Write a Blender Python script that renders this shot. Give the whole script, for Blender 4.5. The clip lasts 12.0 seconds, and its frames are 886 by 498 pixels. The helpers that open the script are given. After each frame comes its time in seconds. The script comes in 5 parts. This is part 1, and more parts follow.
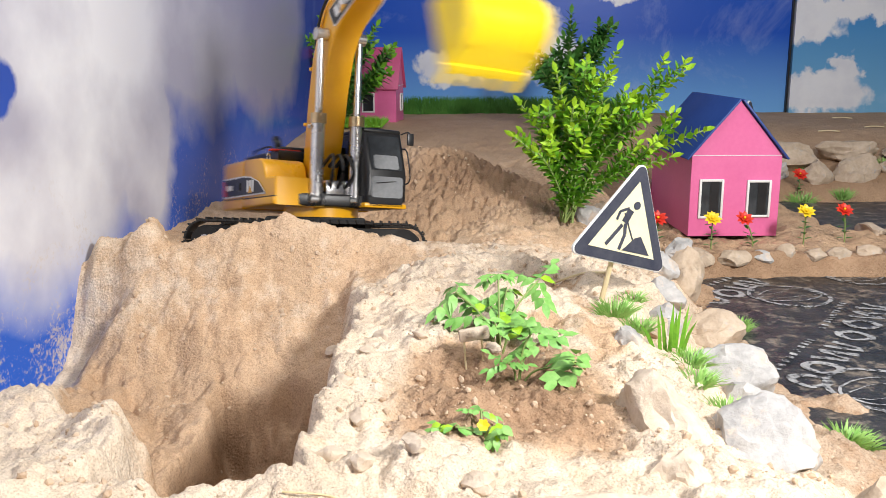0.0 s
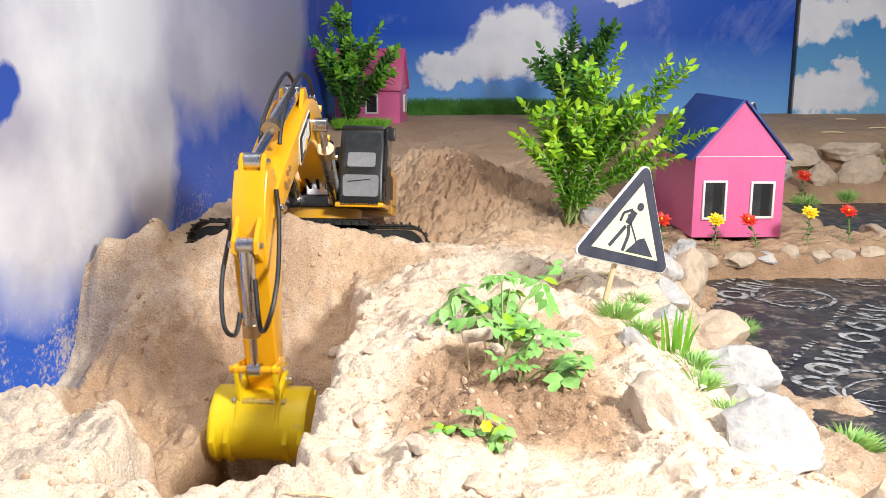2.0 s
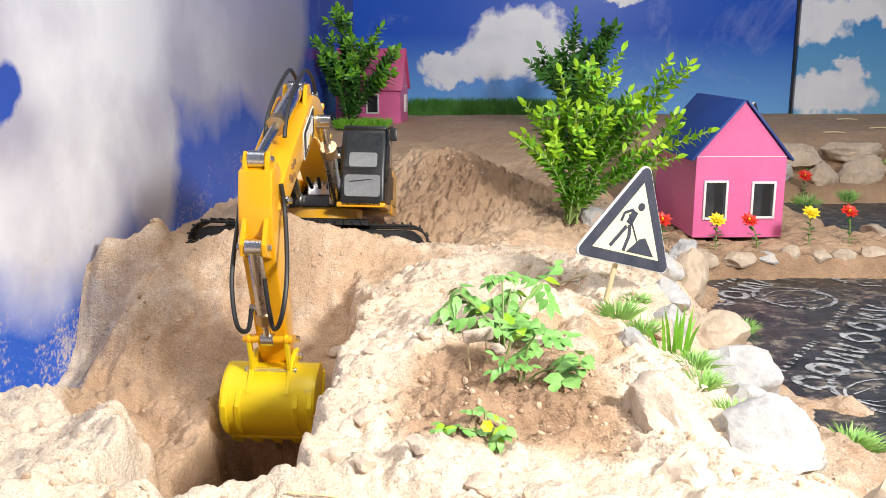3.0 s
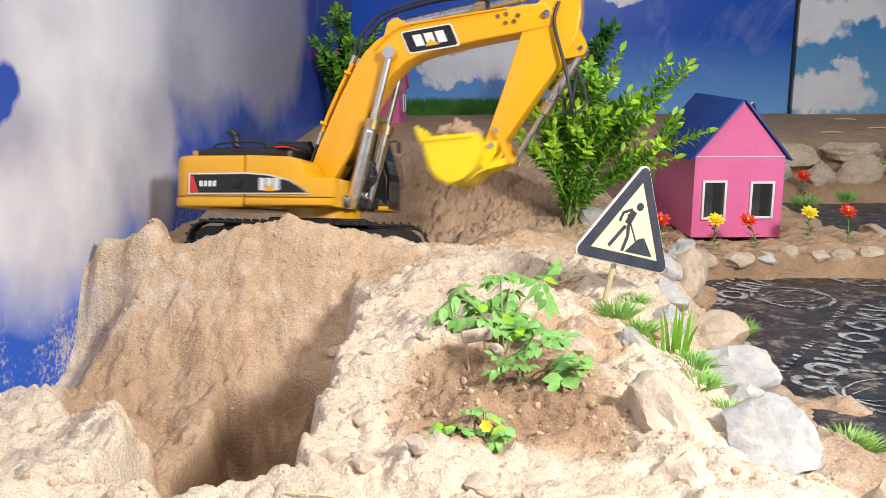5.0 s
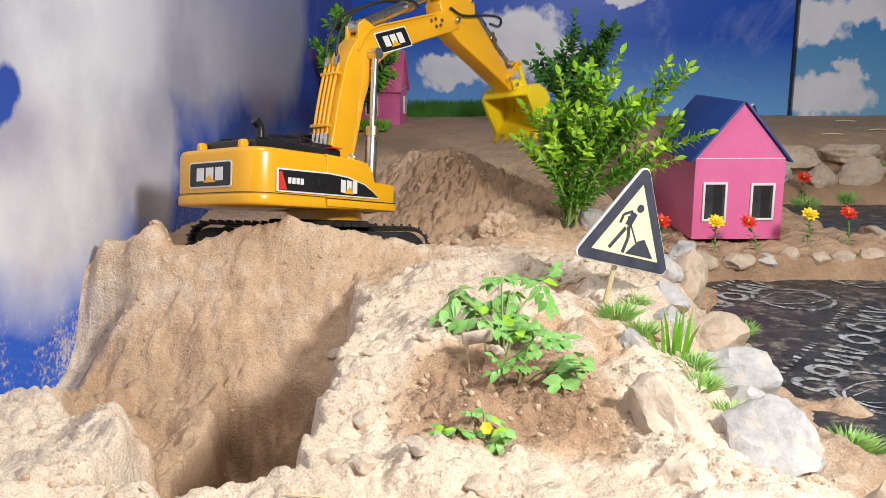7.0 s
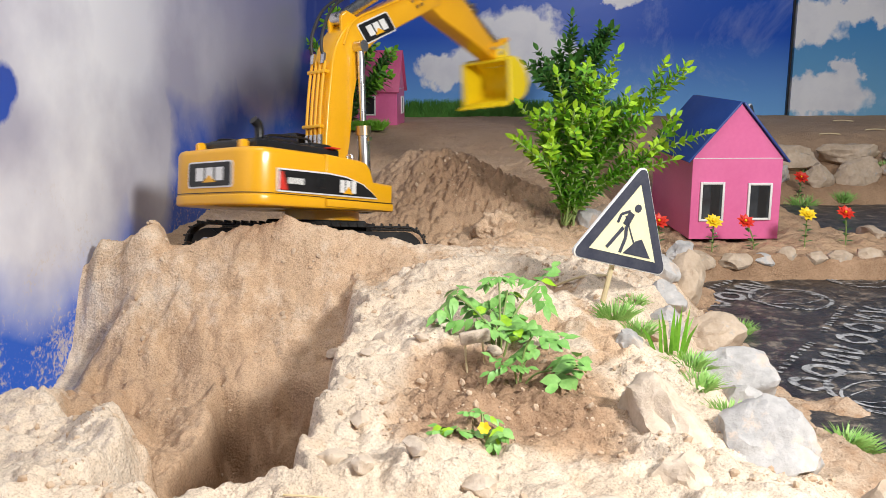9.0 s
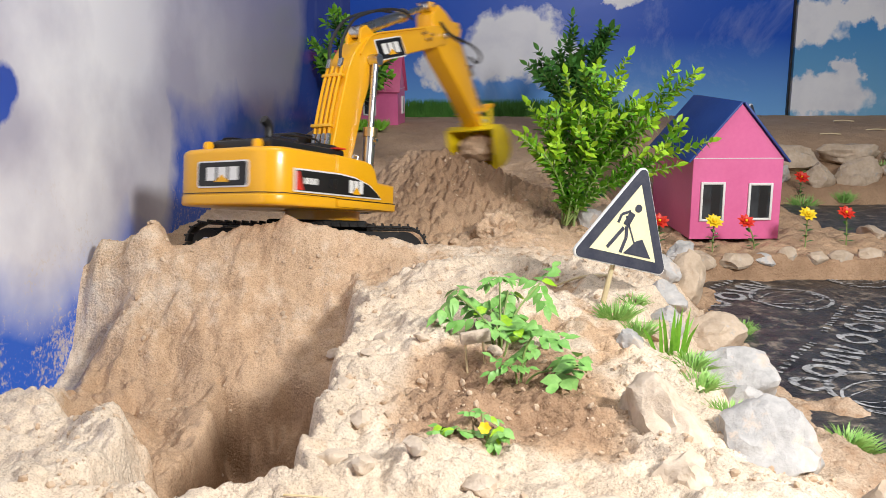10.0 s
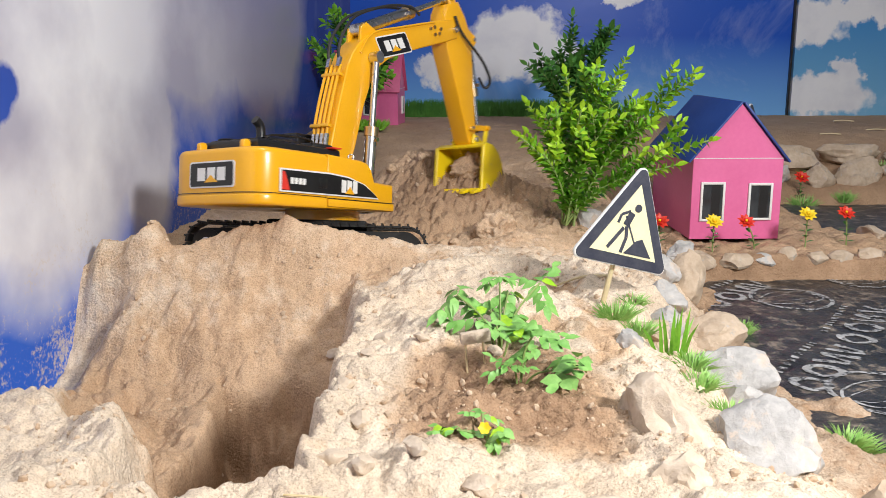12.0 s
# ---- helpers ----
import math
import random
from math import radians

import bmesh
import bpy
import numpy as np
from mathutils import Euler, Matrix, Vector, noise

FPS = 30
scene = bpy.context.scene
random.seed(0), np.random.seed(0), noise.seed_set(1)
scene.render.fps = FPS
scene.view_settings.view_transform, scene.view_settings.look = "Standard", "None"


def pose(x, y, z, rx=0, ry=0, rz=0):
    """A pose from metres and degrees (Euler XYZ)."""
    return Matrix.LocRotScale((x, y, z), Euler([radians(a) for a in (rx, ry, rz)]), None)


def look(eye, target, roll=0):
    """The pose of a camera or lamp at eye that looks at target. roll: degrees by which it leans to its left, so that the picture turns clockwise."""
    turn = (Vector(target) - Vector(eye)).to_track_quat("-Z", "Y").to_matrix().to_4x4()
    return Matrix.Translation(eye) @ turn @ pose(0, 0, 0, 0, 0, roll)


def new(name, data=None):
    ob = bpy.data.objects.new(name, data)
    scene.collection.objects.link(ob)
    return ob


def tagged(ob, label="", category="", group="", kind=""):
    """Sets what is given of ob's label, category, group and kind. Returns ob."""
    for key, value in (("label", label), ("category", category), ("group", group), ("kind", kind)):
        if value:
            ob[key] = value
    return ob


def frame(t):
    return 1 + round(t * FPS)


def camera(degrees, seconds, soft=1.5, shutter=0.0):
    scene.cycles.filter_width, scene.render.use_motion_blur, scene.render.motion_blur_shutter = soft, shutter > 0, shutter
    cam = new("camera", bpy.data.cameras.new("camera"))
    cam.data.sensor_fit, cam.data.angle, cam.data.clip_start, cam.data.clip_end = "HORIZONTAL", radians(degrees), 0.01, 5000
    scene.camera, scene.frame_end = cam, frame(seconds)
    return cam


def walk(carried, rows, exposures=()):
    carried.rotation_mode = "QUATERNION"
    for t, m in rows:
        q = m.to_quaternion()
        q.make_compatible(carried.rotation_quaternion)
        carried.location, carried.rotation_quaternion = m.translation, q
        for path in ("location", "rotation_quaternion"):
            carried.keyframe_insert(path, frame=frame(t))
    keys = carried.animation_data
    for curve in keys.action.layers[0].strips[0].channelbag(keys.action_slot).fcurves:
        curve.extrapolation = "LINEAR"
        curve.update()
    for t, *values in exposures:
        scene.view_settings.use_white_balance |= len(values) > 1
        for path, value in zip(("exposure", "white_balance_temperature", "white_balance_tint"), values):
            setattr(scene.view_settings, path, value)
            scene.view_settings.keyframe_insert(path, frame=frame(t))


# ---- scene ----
# ---------------------------------------------------------------- camera
TILT = 77.64
PX = 0.0358  # degrees of pan that shift the picture by one unit
EYE = (0.0, 0.0, 0.32)
cam = camera(52.23, 12.0, soft=0.85, shutter=1.0)


def aim(t, dx, dy):
    return (t, pose(*EYE, TILT + dy * PX, 0, dx * PX))


walk(cam, [aim(0.0, -6, -2), aim(0.4, -2, 0), aim(1.5, -1.5, 0), aim(2.0, 0, 0), aim(2.5, 1.5, 0), aim(3.2, 1.5, 0),
           aim(4.8, -1, 0), aim(5.5, 0, 0), aim(6.2, 0, 0.5), aim(7.0, 0, 3), aim(7.2, -0.3, 3), aim(8.8, -4.5, 3),
           aim(9.5, -3.5, 3), aim(12.0, -3.5, 3)],
     exposures=[(0.0, -0.06), (0.6, 0.10), (3.2, 0.10), (4.8, -0.16), (6.0, -0.25), (12.0, -0.25)])

# ---------------------------------------------------------------- light
world = bpy.data.worlds.new("room_air")
scene.world = world
world.use_nodes = True
world.node_tree.nodes["Background"].inputs[0].default_value = (0.75, 0.85, 1.0, 1)
world.node_tree.nodes["Background"].inputs[1].default_value = 0.15


def area_lamp(name, eye, target, size, watts, colour):
    data = bpy.data.lights.new(name, "AREA")
    data.shape, data.size, data.energy, data.color = "DISK", size, watts, colour
    ob = new(name, data)
    ob.matrix_world = look(eye, target)
    return ob


area_lamp("work_light", (0.95, -0.10, 0.98), (0.0, 1.3, 0.0), 0.28, 45, (1.0, 0.975, 0.95))
area_lamp("ceiling_light", (0.10, 0.85, 2.35), (0.10, 0.95, 0.0), 1.0, 28, (1.0, 0.99, 0.97))


# ---------------------------------------------------------------- materials
def nodes_of(name):
    m = bpy.data.materials.new(name)
    m.use_nodes = True
    return m, m.node_tree, m.node_tree.nodes["Principled BSDF"]


def ramp(nt, stops):
    r = nt.nodes.new("ShaderNodeValToRGB")
    e = r.color_ramp.elements
    while len(e) < len(stops):
        e.new(0.5)
    for s, (p, c) in zip(e, stops):
        s.position, s.color = p, (*c, 1)
    return r


def noise_node(nt, scale, detail=6, rough=0.6, vector=None, distortion=0.0):
    n = nt.nodes.new("ShaderNodeTexNoise")
    n.inputs["Scale"].default_value, n.inputs["Detail"].default_value = scale, detail
    n.inputs["Roughness"].default_value, n.inputs["Distortion"].default_value = rough, distortion
    if vector:
        nt.links.new(vector, n.inputs["Vector"])
    return n


def mixed(nt, fac, a, b, blend="MIX"):
    m = nt.nodes.new("ShaderNodeMix")
    m.data_type, m.blend_type = "RGBA", blend
    for value, slot in ((fac, 0), (a, 6), (b, 7)):
        if isinstance(value, bpy.types.NodeSocket):
            nt.links.new(value, m.inputs[slot])
        elif slot == 0:
            m.inputs[0].default_value = value
        else:
            m.inputs[slot].default_value = (*value, 1)
    return m.outputs[2]


def maths(nt, op, a, b=0.0, clamp=False):
    m = nt.nodes.new("ShaderNodeMath")
    m.operation, m.use_clamp = op, clamp
    for i, v in enumerate((a, b)):
        if isinstance(v, bpy.types.NodeSocket):
            nt.links.new(v, m.inputs[i])
        else:
            m.inputs[i].default_value = v
    return m.outputs[0]


def place_vector(nt):
    return nt.nodes.new("ShaderNodeNewGeometry").outputs["Position"]


def object_vector(nt):
    return nt.nodes.new("ShaderNodeTexCoord").outputs["Object"]


def bump(nt, height, strength, distance, bsdf):
    b = nt.nodes.new("ShaderNodeBump")
    b.inputs["Strength"].default_value, b.inputs["Distance"].default_value = strength, distance
    nt.links.new(height, b.inputs["Height"])
    nt.links.new(b.outputs[0], bsdf.inputs["Normal"])


def material(name, dark, light, rough=0.6, metal=0.0, coarse=12.0, fine=160.0, relief=0.1, depth=0.001, wear=None, wear_amount=0.35, coat=0.0):
    """A surface with colour variation at two scales, relief, and optional wear in a third colour."""
    m, nt, b = nodes_of(name)
    v = object_vector(nt)
    big, small = noise_node(nt, coarse, 4, 0.6, v), noise_node(nt, fine, 5, 0.65, v)
    tone = maths(nt, "ADD", maths(nt, "MULTIPLY", big.outputs[0], 0.6), maths(nt, "MULTIPLY", small.outputs[0], 0.4))
    r = ramp(nt, [(0.35, dark), (0.65, light)])
    nt.links.new(tone, r.inputs[0])
    colour = r.outputs[0]
    roughness = maths(nt, "ADD", rough - 0.08, maths(nt, "MULTIPLY", big.outputs[0], 0.16))
    if wear:
        patch = noise_node(nt, coarse * 2.3, 8, 0.7, v)
        edge = ramp(nt, [(1 - wear_amount - 0.06, (0, 0, 0)), (1 - wear_amount + 0.04, (1, 1, 1))])
        nt.links.new(patch.outputs[0], edge.inputs[0])
        colour = mixed(nt, edge.outputs[0], colour, wear)
    nt.links.new(colour, b.inputs["Base Color"])
    nt.links.new(roughness, b.inputs["Roughness"])
    b.inputs["Metallic"].default_value = metal
    b.inputs["Coat Weight"].default_value = coat
    if relief:
        bump(nt, small.outputs[0], relief, depth, b)
    return m


def sand_material():
    """Building sand: tan, with pale dry crusts, a brown for damp soil and painted shade, and grains."""
    m, nt, b = nodes_of("sand")
    v = place_vector(nt)
    big, mid = noise_node(nt, 5, 6, 0.6, v, 0.3), noise_node(nt, 38, 6, 0.7, v)
    grain, grit = noise_node(nt, 480, 3, 0.7, v), nt.nodes.new("ShaderNodeTexVoronoi")
    grit.inputs["Scale"].default_value = 260
    nt.links.new(v, grit.inputs["Vector"])
    kind = nt.nodes.new("ShaderNodeAttribute")
    kind.attribute_name = "soil"
    split = nt.nodes.new("ShaderNodeSeparateColor")
    nt.links.new(kind.outputs["Color"], split.inputs[0])
    tone = maths(nt, "ADD", maths(nt, "MULTIPLY", big.outputs[0], 0.45), maths(nt, "MULTIPLY", mid.outputs[0], 0.55))
    dry = ramp(nt, [(0.32, (0.50, 0.325, 0.20)), (0.5, (0.62, 0.435, 0.285)), (0.68, (0.70, 0.53, 0.38))])
    pale = ramp(nt, [(0.3, (0.66, 0.51, 0.37)), (0.5, (0.75, 0.62, 0.48)), (0.7, (0.80, 0.70, 0.58))])
    damp_shade = ramp(nt, [(0.3, (0.27, 0.165, 0.10)), (0.55, (0.41, 0.265, 0.165)), (0.72, (0.52, 0.36, 0.24))])
    for r in (dry, pale, damp_shade):
        nt.links.new(tone, r.inputs[0])
    def fuzzy(channel):
        f = maths(nt, "ADD", split.outputs[channel], maths(nt, "MULTIPLY", maths(nt, "SUBTRACT", mid.outputs[0], 0.5), 0.9))
        return maths(nt, "MULTIPLY", maths(nt, "SUBTRACT", f, 0.3), 2.4, True)
    colour = mixed(nt, fuzzy(0), dry.outputs[0], pale.outputs[0])
    colour = mixed(nt, fuzzy(1), colour, damp_shade.outputs[0])
    speck = ramp(nt, [(0.3, (0.60, 0.54, 0.48)), (0.5, (1.0, 1.0, 1.0)), (0.72, (1.2, 1.19, 1.17))])
    nt.links.new(grain.outputs[0], speck.inputs[0])
    colour = mixed(nt, 0.85, colour, speck.outputs[0], "MULTIPLY")
    nt.links.new(colour, b.inputs["Base Color"])
    b.inputs["Roughness"].default_value = 0.95
    b.inputs["Specular IOR Level"].default_value = 0.15
    clump = noise_node(nt, 150, 5, 0.75, v)
    rough_height = maths(nt, "ADD", maths(nt, "MULTIPLY", grain.outputs[0], 0.4), maths(nt, "ADD", maths(nt, "ADD", maths(nt, "MULTIPLY", mid.outputs[0], 0.3), maths(nt, "MULTIPLY", clump.outputs[0], 0.8)), maths(nt, "MULTIPLY", grit.outputs[0], 0.3)))
    patchy = maths(nt, "MULTIPLY", rough_height, maths(nt, "SUBTRACT", maths(nt, "MULTIPLY", noise_node(nt, 16, 4, 0.6, v).outputs[0], 2.6), 0.55, True))
    bump(nt, patchy, 0.8, 0.006, b)
    return m


def blob(nt, x, y, cx, cy, rx, ry):
    dx = maths(nt, "DIVIDE", maths(nt, "SUBTRACT", x, cx), rx)
    dy = maths(nt, "DIVIDE", maths(nt, "SUBTRACT", y, cy), ry)
    d = maths(nt, "ADD", maths(nt, "MULTIPLY", dx, dx), maths(nt, "MULTIPLY", dy, dy))
    return maths(nt, "SUBTRACT", 1.0, d, True)


def sky_print(name, low, high, low_z, high_z, clouds, wisps, shade=(0.74, 0.75, 0.81), rough=0.32, splash=0.0, shade_from=0.33, fine=1.0, gaps=(), violet_shade=None):
    """A printed sky on glossy vinyl: a blue gradient with cumulus clouds. clouds: along, height, half width, half height."""
    m, nt, b = nodes_of(name)
    v = object_vector(nt)
    s = nt.nodes.new("ShaderNodeSeparateXYZ")
    nt.links.new(v, s.inputs[0])
    g = maths(nt, "DIVIDE", maths(nt, "SUBTRACT", s.outputs[2], low_z), high_z - low_z, True)
    sky = mixed(nt, g, low, high)
    warp = noise_node(nt, 9 * fine, 8, 0.62 * fine ** 0.3, v)
    warp2 = noise_node(nt, 14 * fine, 8, 0.62 * fine ** 0.3, v)
    x = maths(nt, "ADD", s.outputs[0], maths(nt, "MULTIPLY", maths(nt, "SUBTRACT", warp.outputs[0], 0.5), 0.22))
    y = maths(nt, "ADD", s.outputs[2], maths(nt, "MULTIPLY", maths(nt, "SUBTRACT", warp2.outputs[0], 0.5), 0.16))
    total = None
    for c in clouds:
        k = blob(nt, x, y, *c)
        total = k if total is None else maths(nt, "MAXIMUM", total, k)
    for c in gaps:
        total = maths(nt, "SUBTRACT", total, maths(nt, "MULTIPLY", blob(nt, x, y, *c), 1.5), True)
    thick = ramp(nt, [(0.05, (0, 0, 0)), (0.45, (1, 1, 1))])
    nt.links.new(total, thick.inputs[0])
    tone = noise_node(nt, 6 * fine, 6, 0.6 * fine ** 0.3, v)
    fluff = ramp(nt, [(shade_from, shade), (shade_from + 0.23, (0.86, 0.87, 0.9))])
    nt.links.new(tone.outputs[0], fluff.inputs[0])
    cloud = fluff.outputs[0]
    if violet_shade:
        # the printed clouds turn violet grey along the wall, the digger's shadow there included
        cloud = mixed(nt, maths(nt, "DIVIDE", maths(nt, "SUBTRACT", x, violet_shade[0]), violet_shade[1] - violet_shade[0], True), cloud, violet_shade[2])
    colour = mixed(nt, maths(nt, "MULTIPLY", thick.outputs[0], 0.96), sky, cloud)
    if wisps:
        w = noise_node(nt, 3.2, 7, 0.7, v, 0.5)
        wr = ramp(nt, [(0.55, (0, 0, 0)), (0.8, (0.5, 0.5, 0.5))])
        nt.links.new(w.outputs[0], wr.inputs[0])
        colour = mixed(nt, maths(nt, "MULTIPLY", wr.outputs[0], wisps), colour, (0.72, 0.78, 0.9))
    if splash:
        near_sand = maths(nt, "DIVIDE", maths(nt, "SUBTRACT", 0.24, s.outputs[2]), 0.34, True)
        drops, patches = noise_node(nt, 120, 4, 0.75, v), noise_node(nt, 9, 4, 0.6, v)
        f = maths(nt, "ADD", maths(nt, "MULTIPLY", drops.outputs[0], 0.62), maths(nt, "MULTIPLY", patches.outputs[0], 0.45))
        f = maths(nt, "MULTIPLY", maths(nt, "SUBTRACT", maths(nt, "ADD", f, maths(nt, "MULTIPLY", near_sand, 0.11)), 0.645), 11.0, True)
        colour = mixed(nt, maths(nt, "MULTIPLY", maths(nt, "MULTIPLY", f, splash), near_sand), colour, (0.62, 0.55, 0.48))
    nt.links.new(colour, b.inputs["Base Color"])
    b.inputs["Roughness"].default_value = rough
    b.inputs["Specular IOR Level"].default_value = 0.22
    soft = noise_node(nt, 7, 3, 0.5, v)
    bump(nt, soft.outputs[0], 0.12, 0.01, b)
    return m


SAND = sand_material()
YELLOW = material("yellow_paint", (0.80, 0.385, 0.006), (0.86, 0.435, 0.010), 0.3, 0.0, 8, 300, 0.02, 0.0003, coat=0.4)
BUCKET_YELLOW = material("worn_yellow_paint", (0.84, 0.60, 0.008), (0.90, 0.68, 0.014), 0.36, 0.0, 10, 260, 0.06, 0.0004, (0.42, 0.37, 0.28), 0.30)
BLACK = material("black_plastic", (0.006, 0.006, 0.007), (0.018, 0.018, 0.019), 0.36, 0.0, 10, 220, 0.05, 0.0004)
RUBBER = material("black_hose", (0.012, 0.012, 0.012), (0.03, 0.03, 0.03), 0.5)
STEEL = material("bare_steel", (0.56, 0.555, 0.55), (0.74, 0.73, 0.72), 0.27, 1.0, 14, 240, 0.03, 0.0003)
BRASS = material("brass", (0.50, 0.36, 0.2), (0.65, 0.5, 0.3), 0.35, 1.0)
TRACK = material("dusty_track_metal", (0.008, 0.008, 0.009), (0.024, 0.023, 0.022), 0.5, 0.3, 20, 200, 0.1, 0.0005, (0.26, 0.18, 0.12), 0.2)
DARK_GLASS = material("dark_cab_glass", (0.02, 0.022, 0.025), (0.05, 0.055, 0.06), 0.12, 0.0, 8, 60, 0)
GREY_SEAT = material("grey_cab_interior", (0.16, 0.17, 0.18), (0.26, 0.27, 0.28), 0.6)
WHITE = material("white_plastic", (0.72, 0.72, 0.70), (0.82, 0.82, 0.8), 0.45)
RED = material("red_decal", (0.6, 0.03, 0.02), (0.7, 0.05, 0.03), 0.4)
PINK = material("pink_board", (0.72, 0.135, 0.33), (0.79, 0.18, 0.39), 0.42, 0.0, 6, 120, 0.05, 0.0005)
ROOF_BLUE = material("blue_roof_board", (0.015, 0.05, 0.22), (0.03, 0.08, 0.30), 0.5, 0.0, 9, 140, 0.1, 0.0006)
ROCK = material("pale_rock", (0.34, 0.33, 0.32), (0.58, 0.56, 0.54), 0.8, 0.0, 15, 110, 0.5, 0.006, (0.60, 0.50, 0.41), 0.42)
ROCK_TAN = material("tan_rock", (0.40, 0.30, 0.21), (0.62, 0.50, 0.38), 0.88, 0.0, 16, 110, 0.6, 0.005, (0.42, 0.41, 0.4), 0.35)
TARP = material("black_pond_sheet", (0.012, 0.013, 0.014), (0.058, 0.058, 0.060), 0.34, 0.0, 16, 80, 0.8, 0.006, (0.24, 0.20, 0.16), 0.41)
PRINT = material("grey_print", (0.26, 0.26, 0.26), (0.50, 0.50, 0.50), 0.5, 0.0, 40, 300, 0.05, 0.0005, (0.04, 0.04, 0.042), 0.46)
LEAF = material("green_leaf", (0.12, 0.36, 0.02), (0.25, 0.54, 0.045), 0.40, 0.0, 25, 200, 0.1, 0.0005)
LEAF_LIGHT = material("light_green_leaf", (0.24, 0.52, 0.02), (0.46, 0.70, 0.04), 0.40, 0.0, 25, 200, 0.1, 0.0005)
LEAF_DARK = material("dark_green_leaf", (0.045, 0.17, 0.025), (0.11, 0.31, 0.055), 0.45, 0.0, 25, 200, 0.1, 0.0005)
STEM = material("plant_stem", (0.16, 0.26, 0.06), (0.32, 0.40, 0.14), 0.6)
TURF = material("plastic_turf", (0.14, 0.38, 0.05), (0.42, 0.66, 0.20), 0.5, 0.0, 60, 300, 0.1, 0.0005)
PETAL_YELLOW = material("yellow_petal", (0.80, 0.55, 0.01), (0.9, 0.68, 0.03), 0.5)
PETAL_RED = material("red_petal", (0.62, 0.02, 0.012), (0.75, 0.05, 0.02), 0.5)
SIGN_FACE = material("sign_cream_face", (0.86, 0.80, 0.48), (0.9, 0.85, 0.58), 0.45)
SIGN_DARK = material("sign_dark_border", (0.03, 0.035, 0.06), (0.07, 0.075, 0.10), 0.5, 0.0, 30, 200, 0.05, 0.0005, (0.35, 0.32, 0.3), 0.22)
BAMBOO = material("pale_stick_wood", (0.62, 0.50, 0.28), (0.75, 0.64, 0.40), 0.6)
ROCK_PALE = material("pale_sandy_rock", (0.52, 0.41, 0.30), (0.74, 0.63, 0.51), 0.9, 0.0, 14, 110, 0.6, 0.005, (0.5, 0.37, 0.26), 0.34)
PLASTER = material("room_plaster", (0.6, 0.6, 0.58), (0.7, 0.7, 0.68), 0.9)


# ---------------------------------------------------------------- building helpers
def mesh_from(name, bm, mat, smooth=None):
    me = bpy.data.meshes.new(name)
    bm.to_mesh(me)
    bm.free()
    for m in mat if isinstance(mat, (list, tuple)) else (mat,):
        me.materials.append(m)
    if smooth is not None:
        me.shade_smooth()
        if smooth < 180:
            me.set_sharp_from_angle(angle=radians(smooth))
    return me


def part(name, bm, mat, parent=None, label="", m=None, smooth=40):
    ob = new(name, mesh_from(name, bm, mat, smooth))
    if parent:
        ob.parent = parent
    if m is not None:
        ob.matrix_basis = m
    if label:
        ob["label"] = label
    return ob


def thing(name, m, label, category, group=""):
    ob = new(name)
    ob.empty_display_size = 0.02
    ob.matrix_basis = m
    return tagged(ob, label, category, group)


def add_box(bm, size, at=(0, 0, 0), rot=None, bevel=0.0, seg=2):
    r = bmesh.ops.create_cube(bm, size=1.0)
    vs = r["verts"]
    bmesh.ops.scale(bm, vec=size, verts=vs)
    if bevel:
        es = list({e for v in vs for e in v.link_edges})
        vs = list({v for f in bmesh.ops.bevel(bm, geom=es, offset=bevel, segments=seg, affect="EDGES", profile=0.5)["faces"] for v in f.verts} | {v for v in vs if v.is_valid})
    mm = Matrix.Translation(at) @ (rot if rot else Matrix.Identity(4))
    bmesh.ops.transform(bm, matrix=mm, verts=vs)
    return vs


def box(size, at=(0, 0, 0), rot=None, bevel=0.0):
    bm = bmesh.new()
    add_box(bm, size, at, rot, bevel)
    return bm


def axis_to(a, b):
    """A pose at a whose z axis points to b."""
    d = Vector(b) - Vector(a)
    return Matrix.Translation(a) @ d.to_track_quat("Z", "Y").to_matrix().to_4x4(), d.length


def add_rod(bm, a, b, r, r2=None, seg=14):
    m, l = axis_to(a, b)
    v = bmesh.ops.create_cone(bm, cap_ends=True, segments=seg, radius1=r, radius2=r if r2 is None else r2, depth=l)["verts"]
    bmesh.ops.transform(bm, matrix=m @ Matrix.Translation((0, 0, l / 2)), verts=v)
    return v


def rod(a, b, r, r2=None, seg=14):
    bm = bmesh.new()
    add_rod(bm, a, b, r, r2, seg)
    return bm


def add_profile(bm, pts, half, bevel=0.0, seg=2, y0=0.0):
    """A side outline in x and z, made as thick as twice half in y, with rounded edges."""
    a = [bm.verts.new((x, y0 - half, z)) for x, z in pts]
    b = [bm.verts.new((x, y0 + half, z)) for x, z in pts]
    n = len(pts)
    fs = [bm.faces.new(a), bm.faces.new(b[::-1])]
    fs += [bm.faces.new((a[i], b[i], b[(i + 1) % n], a[(i + 1) % n])) for i in range(n)]
    bmesh.ops.recalc_face_normals(bm, faces=fs)
    if bevel:
        es = list({e for f in fs for e in f.edges if len({v.co.y > y0 for v in e.verts}) == 1})
        bmesh.ops.bevel(bm, geom=es, offset=bevel, segments=seg, affect="EDGES", profile=0.5)


def profile(pts, half, bevel=0.0, seg=2, y0=0.0):
    bm = bmesh.new()
    add_profile(bm, pts, half, bevel, seg, y0)
    return bm


